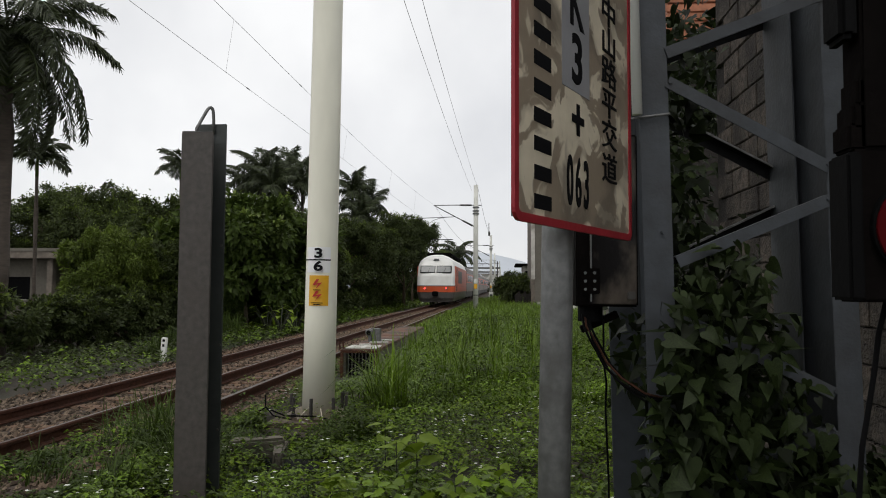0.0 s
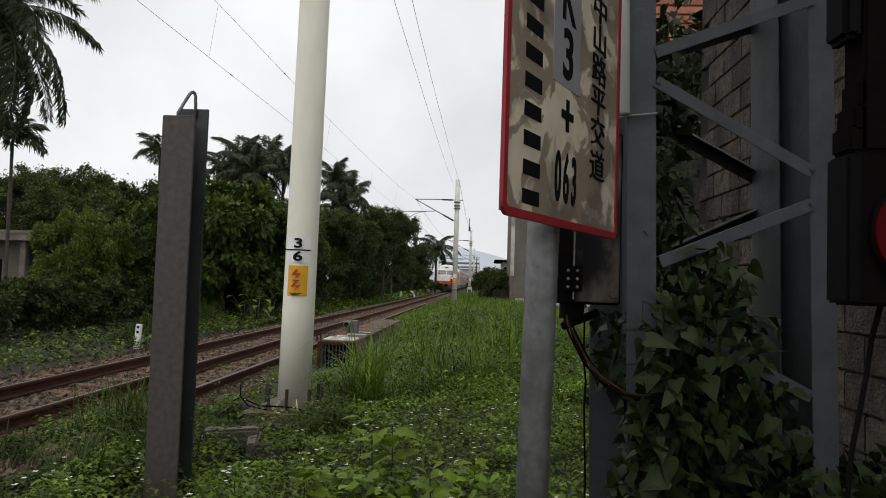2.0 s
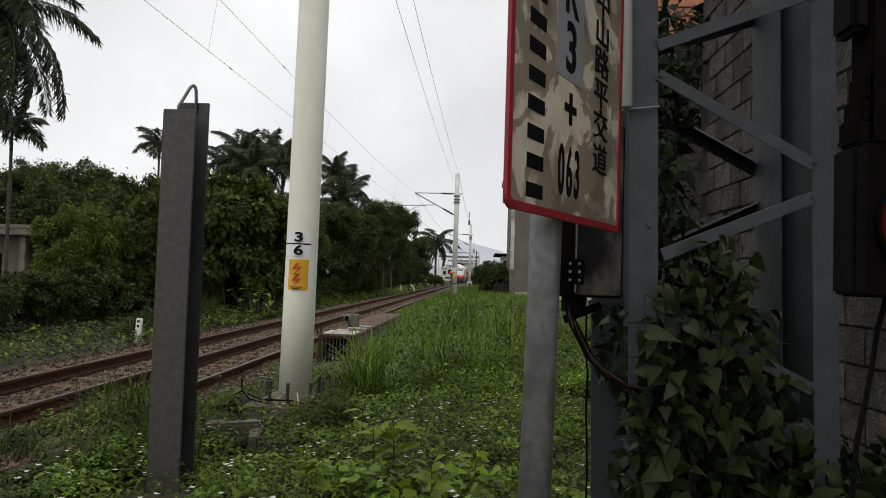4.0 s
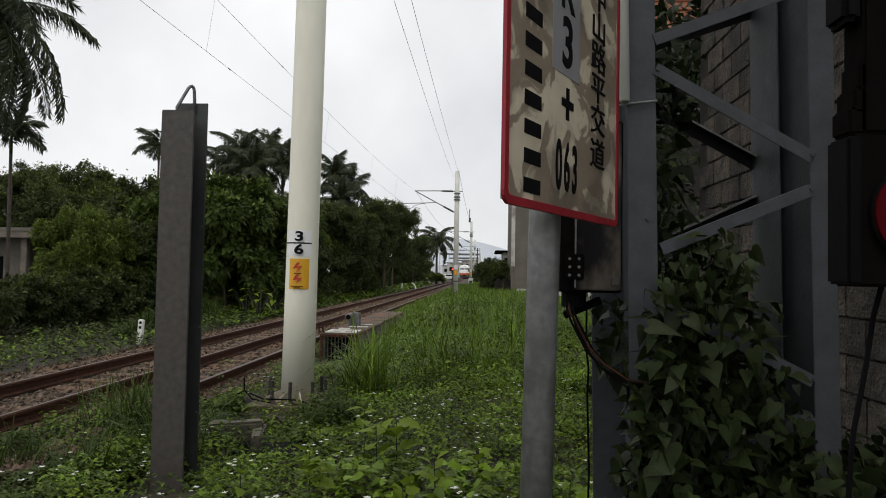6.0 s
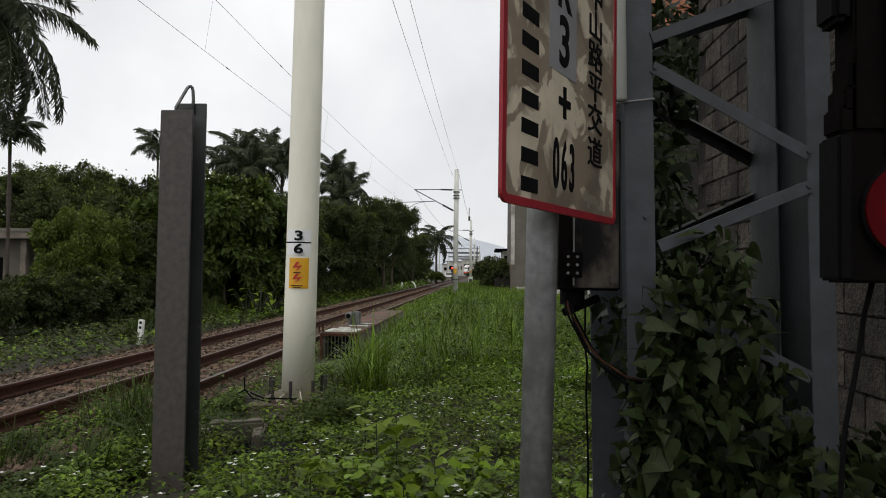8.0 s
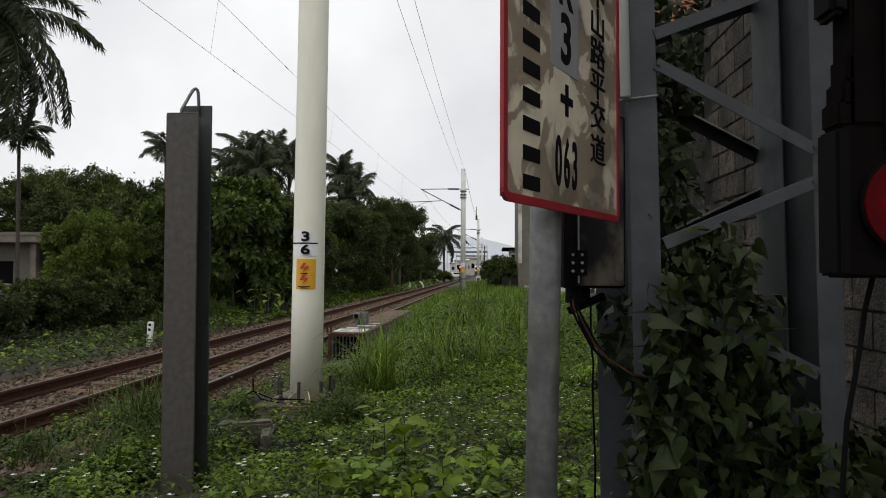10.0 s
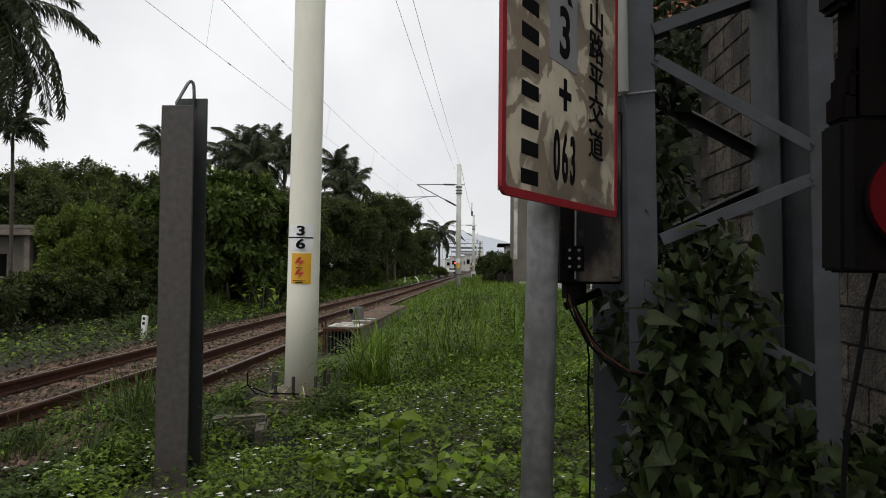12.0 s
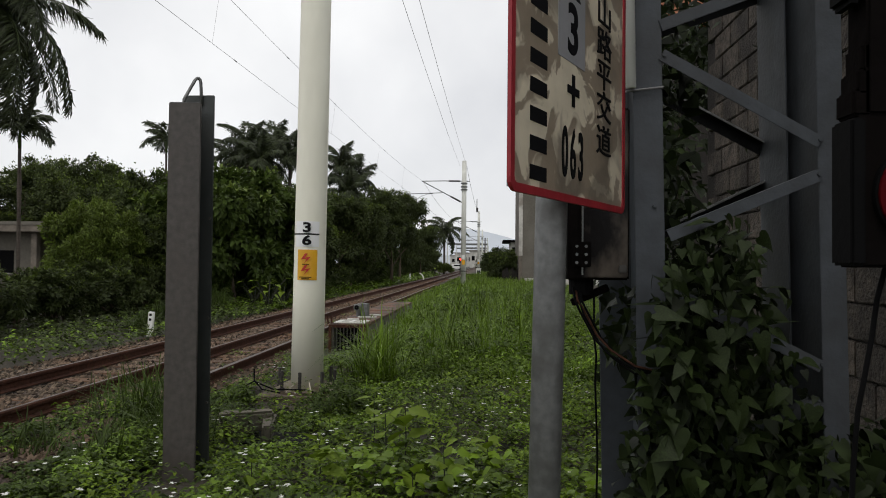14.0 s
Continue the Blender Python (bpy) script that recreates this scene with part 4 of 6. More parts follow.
        # Below y = 27 the darker kind stands in for deep shade under the trees.
        plant(dark_shrub if y < 27 else rng.choice((shrub, dark_shrub, dark_shrub)), x, y, rng.uniform(0.7, 1.15), rng.uniform(0, 360), rng.uniform(0.75, 1.3))
    for i in range(24):
        plant(dark_shrub, -10.3 - rng.uniform(0, 1.6), 62 + 3.0 * i, rng.uniform(1.1, 1.6), rng.uniform(0, 360), rng.uniform(0.9, 1.5))
    for i in range(13):
        y = 27 + 2.2 * i
        plant(dark_shrub, -12.6 - rng.uniform(0, 1.5), y, rng.uniform(1.2, 1.6), rng.uniform(0, 360), rng.uniform(1.1, 1.6))
    for px, depth, py, s in ((868, 66, 447, 0.95), (884, 70, 438, 1.2), (879, 60, 470, 1.0), (897, 62, 452, 1.0), (846, 150, 462, 1.2), (862, 110, 462, 1.3)):
        plant(broad if py < 450 else dark_shrub, spot(px, depth), depth, s * (0.62 if py < 450 else 1.2), rng.uniform(0, 360), 1.0 if py < 450 else 1.2, -0.35 if py > 450 else rise(py, depth) - 5.4 * s * 0.62)
    for k in (broad, bright, large, fine, shrub, dark_shrub):
        k.matrix_world = pose(-20 - rng.uniform(0, 9), 70 + rng.uniform(0, 25), -0.45)


woods()


# ---- palms ----
def frond_mesh(length, leaflets, leaf_len, droop, seed, width=0.035, hang=0.5):
    """A feather frond that leaves the crown along x and arches down."""
    rng = np.random.default_rng(seed)
    t = np.linspace(0.02, 1, leaflets)

    def rachis(t):
        return np.stack([length * (t - 0.16 * droop * t ** 2.5), 0 * t, length * (0.55 * t - droop * t ** 2)], 1)

    p = rachis(t)
    q = rachis(np.minimum(t + 0.01, 1.02))
    along = q - p
    along /= np.linalg.norm(along, axis=1, keepdims=True)
    pos, way, up, ln = [], [], [], []
    for s in (-1, 1):
        w = along * 0.55 + np.array([0, s * 0.9, 0]) + np.array([0, 0, -hang]) + rng.normal(size=p.shape) * 0.16
        pos.append(p)
        way.append(w)
        up.append(np.tile([0, 0, 1.0], (leaflets, 1)) + rng.normal(size=p.shape) * 0.4)
        ln.append(leaf_len * (0.45 + 0.75 * np.sin(np.pi * np.clip(t * 0.85 + 0.12, 0, 1))) * rng.uniform(0.75, 1.15, leaflets))
    ln = np.concatenate(ln)
    v, f = leaf_arrays(np.concatenate(pos), np.concatenate(way), np.concatenate(up), ln, np.full(len(ln), width), 0.2, 0.35)
    bm = B()
    tt = np.linspace(0, 1, 9)
    tube(bm, [tuple(c) for c in rachis(tt)], [0.03 * (1 - 0.85 * k) * length / 3 + 0.004 for k in tt], 5)
    me = bpy.data.meshes.new("frond")
    bm.to_mesh(me)
    bm.free()
    v2 = np.array([x.co[:] for x in me.vertices])
    f2 = [list(x.vertices) for x in me.polygons]
    out = bpy.data.meshes.new("frond")
    out.from_pydata(v.tolist() + v2.tolist(), [], f.tolist() + [[i + len(v) for i in x] for x in f2])
    out.materials.append(PALM_LEAF)
    return out


def palm(name, label, x, y, crown_z, trunk_r, fronds, meshes, seed, tilt=(-35, 55), shaft=0.9):
    rng = random.Random(seed)
    p = tagged(empty(name, pose(x, y, -0.45)), label, "palm tree")
    h = crown_z + 0.45
    part("trunk", tube(B(), [(0, 0, -0.2), (0.03, 0, h * 0.3), (0, 0.02, h * 0.7), (0, 0, h - shaft)], [trunk_r * 1.15, trunk_r, trunk_r * 1.05, trunk_r * 0.8], 14), PALM_BARK, p, smooth=True)
    part("crownshaft", tube(B(), [(0, 0, h - shaft - 0.02), (0, 0, h - shaft * 0.5), (0, 0, h)], [trunk_r * 0.8, trunk_r * 0.75, trunk_r * 0.4], 12), LEAF_MID, p, "smooth green crownshaft", smooth=True)
    for i in range(fronds):
        ob = new("frond", meshes[i % len(meshes)])
        ob.parent = p
        lift = tilt[0] + (tilt[1] - tilt[0]) * (i + 0.5) / fronds
        ob.matrix_basis = pose(0, 0, h - 0.05) @ pose(0, 0, 0, 0, -lift, 137.5 * i + rng.uniform(-14, 14)) @ pose(0.03, 0, 0, rng.uniform(-25, 25))
    return p


def palms():
    royal = [frond_mesh(3.0, 130, 0.58, 0.85, 31, 0.045, 0.5), frond_mesh(2.7, 120, 0.55, 0.75, 32, 0.045, 0.65), frond_mesh(3.1, 130, 0.56, 1.0, 33, 0.045, 0.55)]
    slim = [frond_mesh(0.98, 34, 0.42, 0.8, 34, 0.06, 0.2), frond_mesh(0.85, 32, 0.38, 0.65, 35, 0.06, 0.25)]
    mid = [frond_mesh(2.7, 96, 0.74, 0.85, 36, 0.06, 0.55), frond_mesh(2.4, 90, 0.68, 0.7, 37, 0.06, 0.7), frond_mesh(2.2, 84, 0.72, 0.55, 46, 0.06, 0.4)]
    slim_far = [frond_mesh(1.6, 34, 0.62, 0.8, 44, 0.09, 0.2), frond_mesh(1.35, 32, 0.55, 0.65, 45, 0.09, 0.25)]
    coco = [frond_mesh(4.4, 60, 1.0, 0.9, 38, 0.16, 0.5), frond_mesh(4.0, 56, 0.95, 0.75, 39, 0.16, 0.6)]
    palm("royal_palm", "tall royal palm with grey trunk and drooping fronds", -11.97, 16, 7.5, 0.19, 26, royal, 1, (-65, 46), 1.3)
    palm("areca_palm", "slender areca palm with a thin pale trunk", spot(16, 20), 20, rise(232, 20, 22), 0.06, 12, slim, 2, (-10, 65), 0.6)
    palm("areca_palm", "slender areca palm rising above the trees", spot(279, 40), 40, rise(252, 40, 279), 0.08, 13, slim_far, 3, (-25, 60), 0.8)
    for px, py, depth, n in ((425, 270, 47, 15), (468, 266, 50, 15), (500, 284, 46, 13), (398, 292, 49, 11), (590, 300, 56, 14), (618, 322, 58, 13), (604, 345, 54, 12), (445, 290, 44, 12)):
        palm("feather_palm", "dark feather palm standing above the tree line", spot(px, depth), depth, rise(py, depth, px), 0.13, n, mid, px, (-40, 82), 0.8)
    palm("coconut_palm", "coconut palm with drooping fronds far down the line", spot(776, 118), 118, rise(412, 118), 0.2, 15, coco, 8, (-55, 60), 0.6)


palms()


# ---- low growth ----
def scatter(rng, n, x0, x1, y0, y1, power=1.0):
    return rng.uniform(x0, x1, n), y0 + (y1 - y0) * rng.random(n) ** power


def heights(x, y):
    return np.array([ground_z(a, b) for a, b in zip(x, y)])


def weed_carpet(name, label, mat, seed, n, x0, x1, y0, y1, tall, size, power=1.0, gaps=0.0, thin=0.55):
    rng = np.random.default_rng(seed)
    x, y = scatter(rng, n, x0, x1, y0, y1, power)
    lump = np.array([noise.noise(Vector((a * 1.6, b * 1.6, seed))) + 0.55 * noise.noise(Vector((a * 4.3, b * 3.6, seed + 20))) for a, b in zip(x, y)])
    keep = (lump > gaps - 0.55) & (np.hypot(x + 2.3, (y - 8.45) * 0.9) > 0.55) & (np.hypot(x + 2.22, y - 4.9) > 0.3) & (np.hypot((x + 2.72) * 0.9, y - 7.55) > 0.3) & (np.hypot((x + 1.9) * 0.9, (y - 6.45) * 1.5) > 0.42)
    x, y, lump = x[keep], y[keep], lump[keep]
    n = len(x)
    top = tall * np.clip(0.62 + 1.5 * lump, 0.12, 2.1)
    z = heights(x, y) + top * rng.random(n) ** 0.45
    a = rng.uniform(0, 2 * np.pi, n)
    way = np.stack([np.cos(a), np.sin(a), rng.uniform(-0.35, 0.35, n)], 1)
    up = np.array([[0, 0, 1.0]]) + rng.normal(size=(n, 3)) * 0.22
    ln = size * rng.uniform(0.5, 1.35, n) * (1 + 0.03 * np.maximum(0, y - 6))
    me = mesh_of(name, leaf_arrays(np.stack([x, y, z], 1), way, up, ln, ln * thin, 0.18, 0.22), mat)
    return tagged(new(name, me), label, "weeds", kind="stuff")


def grass_stand(name, label, mat, seed, x, y, tall, width, lean=0.5, base=None):
    rng = np.random.default_rng(seed)
    n = len(x)
    z = heights(x, y) if base is None else np.full(n, base)
    a = rng.uniform(0, 2 * np.pi, n)
    r = rng.uniform(0.1, 1.0, n) * lean
    h = tall * rng.uniform(0.45, 1.2, n)
    w = width * rng.uniform(0.6, 1.3, n)
    me = mesh_of(name, blade_arrays(np.stack([x, y, z - 0.02], 1), np.stack([np.cos(a) * r, np.sin(a) * r, 0 * a], 1), h, w), mat)
    return tagged(new(name, me), label, "grass", kind="stuff")


def low_growth():
    rng = np.random.default_rng(50)
    weed_carpet("weeds", "low green weeds with small pointed leaves", WEED, 51, 62000, -3.1, 2.0, 2.6, 12, 0.20, 0.054, 1.4, 0.34)
    weed_carpet("weeds", "low green weeds with small pointed leaves", LEAF_MID, 52, 20000, -3.2, 2.0, 2.6, 11, 0.24, 0.065, 1.4, 0.5)
    weed_carpet("weeds", "taller weeds with fresh light green leaves", LEAF_LIGHT, 58, 12000, -2.8, 1.4, 3.2, 9, 0.25, 0.052, 1.3, 0.62)
    weed_carpet("weeds", "dense weed mound before the mast footing", LEAF_MID, 68, 3400, -2.45, -1.25, 7.0, 8.3, 0.30, 0.06, 1.0, 0.0)
    weed_carpet("weeds", "low weeds round the crossing", WEED, 66, 12000, -3.4, 1.95, -5, 2.7, 0.14, 0.08, 1.0, 0.35)
    weed_carpet("weeds", "low weeds at the edge of the ballast", LEAF_MID, 53, 26000, -4.30, -2.6, 3.0, 8.6, 0.20, 0.06, 1.1, 0.12)
    weed_carpet("weeds", "fresh weeds at the edge of the ballast", WEED, 67, 9000, -4.25, -2.6, 3.0, 8.6, 0.24, 0.055, 1.1, 0.4)
    weed_carpet("weeds", "dark green creeping weeds beyond the track", LEAF_DARK, 54, 24000, -15.5, -7.7, 8, 34, 0.32, 0.11, 1.0, 0.5)
    weed_carpet("weeds", "fresh green creeping weeds beyond the track", WEED, 59, 9000, -10.6, -7.7, 8, 34, 0.30, 0.09, 1.0, 0.62)
    weed_carpet("weeds", "bright green creeping weeds beyond the track", GRASS, 57, 8000, -12, -7.8, 24, 110, 0.4, 0.13, 1.3, 0.2)
    weed_carpet("weeds", "green weeds on the ballast shoulder", WEED, 60, 9000, -3.35, -1.5, 13, 70, 0.22, 0.08, 1.5, 0.3)
    weed_carpet("weeds", "sparse weeds between the rails", WEED, 55, 7000, -4.3, -3.65, 8.5, 24, 0.12, 0.045, 1.2, 0.52)
    weed_carpet("weeds", "low weeds under the grass strip", WEED, 56, 22000, -2.0, 4.5, 9.5, 40, 0.34, 0.085, 1.3, 0.3)
    weed_carpet("weeds", "darker broad-leaved weeds in the grass strip", LEAF_MID, 65, 8000, -1.6, 4.0, 10, 30, 0.5, 0.10, 1.2, 0.6)
    x, y = scatter(rng, 52000, -1.75, 3.8, 9.6, 34, 1.35)
    edge = -1.9 + 0.015 * (y - 9)
    patch = np.array([noise.noise(Vector((a * 0.7, b * 0.45, 9))) for a, b in zip(x, y)])
    keep = (x > edge + 0.4 * patch) & (patch + rng.uniform(-0.5, 0.5, len(x)) > 0.02)
    grass_stand("tall_grass", "tall bright green grass along the track", GRASS, 61, x[keep], y[keep], (0.34 + 0.50 * np.clip((y - 10) / 7, 0, 1) - 0.26 * np.clip((-0.9 - x) * 1.4, 0, 1) * (y < 20))[keep] * (0.72 + 0.9 * patch[keep]), 0.0095, 1.75)
    x, y = scatter(rng, 22000, -1.6, 4.5, 30, 120, 1.6)
    grass_stand("tall_grass", "tall bright green grass along the track", GRASS, 62, x, y, 0.70, 0.024, 1.2)
    x, y = scatter(rng, 6500, -3.3, -1.6, 18, 100, 1.5)
    grass_stand("shoulder_grass", "short grass on the ballast shoulder", GRASS, 64, x, y, 0.42, 0.022, 1.0)
    x, y = scatter(rng, 3800, -10.5, -7.9, 30, 100, 1.5)
    grass_stand("verge_grass", "rough grass on the far verge", LEAF_MID, 63, x, y, 0.30, 0.02, 0.9)
    tufts = ((-1.42, 9.3, 0.95, 150, 0.36), (-1.75, 12.2, 0.62, 120, 0.35), (-1.6, 13.4, 0.7, 130, 0.4), (-1.75, 15.0, 0.66, 130, 0.45), (-1.7, 16.6, 0.7, 140, 0.5), (-1.7, 18.6, 0.75, 150, 0.6), (-0.7, 10.9, 0.8, 110, 0.5), (-0.1, 11.6, 0.85, 110, 0.5), (0.6, 12.6, 0.9, 120, 0.6), (-0.9, 12.4, 0.8, 110, 0.5), (-1.5, 9.2, 0.75, 90, 0.34), (-1.05, 9.9, 0.55, 45, 0.45), (-1.8, 10.2, 0.6, 60, 0.3), (-3.25, 6.6, 0.62, 260, 0.35), (-2.75, 6.3, 0.5, 200, 0.3), (-3.75, 6.9, 0.5, 140, 0.3),
             (-1.5, 7.6, 0.35, 120, 0.3), (-0.5, 10.2, 0.5, 60, 0.45), (-2.8, 7.4, 0.3, 120, 0.3), (-3.0, 5.4, 0.35, 150, 0.3), (-9.4, 20.5, 0.9, 300, 0.6), (-9.6, 24.0, 0.9, 300, 0.6), (-8.9, 17.6, 0.6, 160, 0.3), (-9.2, 29, 1.0, 300, 0.7), (-8.8, 36, 1.0, 260, 0.8),
             (-2.02, 13.0, 0.30, 80, 0.3), (-2.0, 14.3, 0.34, 80, 0.4), (-1.95, 15.8, 0.38, 90, 0.5), (-1.9, 17.6, 0.5, 100, 0.5), (-1.2, 11.6, 0.6, 50, 0.5), (-0.2, 12.8, 0.75, 60, 0.6), (0.5, 11.2, 0.65, 50, 0.5), (-0.9, 14.5, 0.85, 70, 0.7), (0.3, 15.5, 1.05, 90, 0.8), (1.2, 14.0, 1.0, 90, 0.7), (-0.6, 18.0, 1.1, 100, 0.9), (0.8, 19.5, 1.1, 100, 0.9), (-3.6, 5.5, 0.42, 90, 0.35), (-2.7, 5.9, 0.55, 120, 0.3))
    for i, (cx, cy, tall, n, spread) in enumerate(tufts):
        r = np.random.default_rng(70 + i)
        g = r.normal(size=(n, 2)) * spread * 0.4
        grass_stand("grass_tuft", "tuft of long arching grass blades", GRASS if cx > -2.5 else LEAF_MID, 90 + i, cx + g[:, 0], cy + g[:, 1], tall * 1.3, 0.0095 + 0.0004 * cy, 1.6)
    # small white flowers
    n = 380
    x, y = scatter(rng, n, -3.4, 1.2, 3.6, 9.5, 1.3)
    hub = rng.integers(0, 60, n)
    near = rng.random(n) < 0.75
    x, y = np.where(near, x[hub] + rng.normal(size=n) * 0.07, x), np.where(near, y[hub] + rng.normal(size=n) * 0.07, y)
    bare = np.hypot((x + 2.3) * 0.8, y - 7.2) < 0.75
    x = np.where(bare, x + 1.6, x)
    z = heights(x, y) + rng.uniform(0.14, 0.30, n)
    pos, way = [], []
    for a in range(5):
        ang = a * 2 * np.pi / 5 + rng.uniform(0, 1, n)
        way.append(np.stack([np.cos(ang), np.sin(ang), 0.15 + 0 * ang], 1))
        pos.append(np.stack([x, y, z], 1))
    m = n * 5
    v = leaf_arrays(np.concatenate(pos), np.concatenate(way), np.tile([0, 0, 1.0], (m, 1)), np.tile(rng.uniform(0.014, 0.030, n), 5), np.tile(rng.uniform(0.012, 0.020, n), 5), 0.05, 0.0)
    tagged(new("white_flowers", mesh_of("white_flowers", v, PETAL)), "small white daisy-like weed flowers", "flowers", kind="stuff")


low_growth()


def broad_leaf_mesh(name, mat, heart=True):
    """A heart-shaped leaf of unit length along x, cupped about its midrib."""
    half = [(0.0, 0.0), (-0.10, 0.15), (-0.09, 0.33), (0.07, 0.43), (0.27, 0.37), (0.52, 0.24), (0.80, 0.09), (1.0, 0.0)] if heart else [(0.0, 0.0), (0.12, 0.14), (0.3, 0.34), (0.42, 0.36), (0.5, 0.27), (0.72, 0.25), (0.88, 0.1), (1.0, 0.0)]
    ribs = [(0.0, 0.0), (0.06, 0.0), (0.14, 0.0), (0.28, 0.0), (0.48, 0.0), (0.68, 0.0), (0.86, 0.0), (1.0, 0.0)]
    verts = [(x, 0, -0.25 * x * x) for x, _ in ribs]
    idx = {}
    for s in (1, -1):
        for i, (x, w) in enumerate(half[1:-1], 1):
            idx[(s, i)] = len(verts)
            verts.append((x, s * w, 0.22 * w - 0.25 * x * x - 0.25 * w * w))
    faces = []
    for s in (1, -1):
        def g(i):
            return idx[(s, i)] if 0 < i < 7 else (0 if i == 0 else 7)
        for i in range(7):
            loop = [i, i + 1, g(i + 1), g(i)]
            loop = list(dict.fromkeys(loop))
            if len(loop) > 2:
                faces.append(loop if s < 0 else loop[::-1])
    me = bpy.data.meshes.new(name)
    me.from_pydata(verts, [], faces)
    me.materials.append(mat)
    me.shade_smooth()
    return me


def merged(name, src, mats, mat):
    base = np.array([v.co[:] for v in src.vertices])
    polys = [list(p.vertices) for p in src.polygons]
    vs, fs = [], []
    for i, m in enumerate(mats):
        a = np.array(m)
        vs.append(base @ a[:3, :3].T + a[:3, 3])
        fs += [[k + i * len(base) for k in p] for p in polys]
    me = bpy.data.meshes.new(name)
    me.from_pydata(np.concatenate(vs).tolist(), [], fs)
    me.materials.append(mat)
    me.shade_smooth()
    return me


def vine_top(x):
    """Height to which the vine has climbed at that place along the gantry."""
    table = ((0.35, 0.25), (0.46, 0.42), (0.54, 0.72), (0.60, 1.28), (0.70, 1.50), (0.80, 1.57), (0.95, 1.57), (1.03, 1.36), (1.10, 1.08), (1.20, 0.80), (1.28, 0.70), (1.5, 0.72), (1.9, 0.74))
    for (a, za), (b, zb) in zip(table, table[1:]):
        if a <= x <= b:
            return za + (zb - za) * (x - a) / (b - a)
    return 0.4


def vine():
    rng = random.Random(77)
    leaf = broad_leaf_mesh("leaf", VINE)
    v = tagged(empty("climbing_vine", pose(0.95, 2.9, -0.2)), "dark climbing vine with heart-shaped leaves covering the gantry", "vine")
    inv = Matrix.Translation((-0.95, -2.9, 0.2))

    def leaf_pose(x, y, z, s):
        shape = Matrix.Diagonal((s * rng.uniform(0.85, 1.2), s * rng.uniform(0.7, 1.05), s * rng.uniform(-0.4, 1.8), 1))
        return inv @ pose(x, y, z) @ pose(0, 0, 0, 0, 0, rng.uniform(-175, -5)) @ pose(0, 0, 0, rng.uniform(-60, 60), rng.uniform(-10, 85), rng.uniform(-75, 75)) @ shape

    def draw(front):
        x = rng.choice((rng.uniform(0.42, 1.75), rng.uniform(0.6, 1.12), rng.uniform(0.6, 1.2)))
        top = vine_top(x)
        z = rng.uniform(0.05, 1) ** 0.8 * top
        y = rng.uniform(2.48, 2.7) if front else rng.uniform(2.62, 3.35)
        return x + 0.22 * (y - 2.6) + rng.uniform(-0.05, 0.05), y, z

    for i in range(270):
        x, y, z = draw(True)
        if x > 1.04 and z > 0.45 and rng.random() < 0.75:
            y += 0.45
        ob = new("leaf", leaf)
        ob.parent = v
        ob.matrix_basis = leaf_pose(x, y, z, rng.choice((rng.uniform(0.045, 0.07), rng.uniform(0.06, 0.11))))
    mats = []
    for i in range(3900):
        x, y, z = draw(False)
        if i % 3 == 0:
            x, y, z = rng.uniform(0.56, 1.0), rng.uniform(2.6, 2.9), rng.uniform(-0.1, 1.0)
        mats.append(leaf_pose(x, y, z, rng.uniform(0.035, 0.085)))
    # Added leaves darken the leg's rear plate in place of the box's shade.
    for i in range(70):
        mats.append(leaf_pose(rng.uniform(0.50, 0.66), rng.uniform(2.80, 3.3), rng.uniform(0.98, 1.32), rng.uniform(0.045, 0.085)))
    for i in range(150):
        z = rng.uniform(0.1, 1.36)
        mats.append(leaf_pose(rng.uniform(0.53 + 0.05 * z, 0.76), rng.uniform(2.52, 2.72), z, rng.uniform(0.045, 0.10)))
    for i in range(200):
        z = rng.uniform(1.2, 3.0)
        mats.append(leaf_pose(0.70 + rng.uniform(0, 0.13) * (1.4 if z > 2.2 else 1), rng.uniform(2.8, 3.7), z, rng.uniform(0.05, 0.10)))
    for i in range(1900):
        mats.append(leaf_pose(rng.uniform(1.0, 1.9), rng.uniform(2.3, 3.1), rng.uniform(-0.1, 0.78), rng.uniform(0.04, 0.10)))
    ob = tagged(new("leaf_mass", merged("leaf_mass", leaf, mats, VINE)), kind="stuff")
    ob.parent = v
    for i in range(6):
        x, y = rng.uniform(0.6, 1.25), rng.uniform(2.66, 2.8)
        pts, z = [], 0.0
        top = vine_top(x) + rng.uniform(-0.3, 0.1)
        while z < top + 0.15:
            pts.append(inv @ Vector((x + rng.uniform(-0.05, 0.05), y + rng.uniform(-0.03, 0.03), z - 0.1)))
            z += 0.14
        part("stem", tube(B(), pts, 0.0025, 5), STEM, v)
    # the same vine behind, on the end of the block wall
    w = tagged(empty("wall_vine", pose(1.9, 6.0, -0.2)), "dark vine hanging over the end of the block wall", "vine")
    mats = []
    inv = Matrix.Translation((-1.9, -6.0, 0.2))
    for i in range(3600):
        z = rng.uniform(0, 4.2)
        x = rng.uniform(1.2, 2.1) if z < 3.0 else rng.uniform(1.4, 2.3)
        mats.append(leaf_pose(x, rng.uniform(6.7, 8.2), z, rng.uniform(0.07, 0.14)))
    for i in range(26):
        mats.append(leaf_pose(1.93 + rng.uniform(-0.04, 0.02), rng.uniform(5.2, 6.6), rng.uniform(0.3, 3.8), rng.uniform(0.05, 0.1)))
    ob = tagged(new("leaf_mass", merged("leaf_mass", leaf, mats, VINE)), kind="stuff")
    ob.parent = w
    part("stem", tube(B(), [(0, 1.2, 0), (0.03, 1.22, 1), (-0.03, 1.25, 2), (0, 1.2, 3.4)], 0.012, 6), BARK, w)


vine()


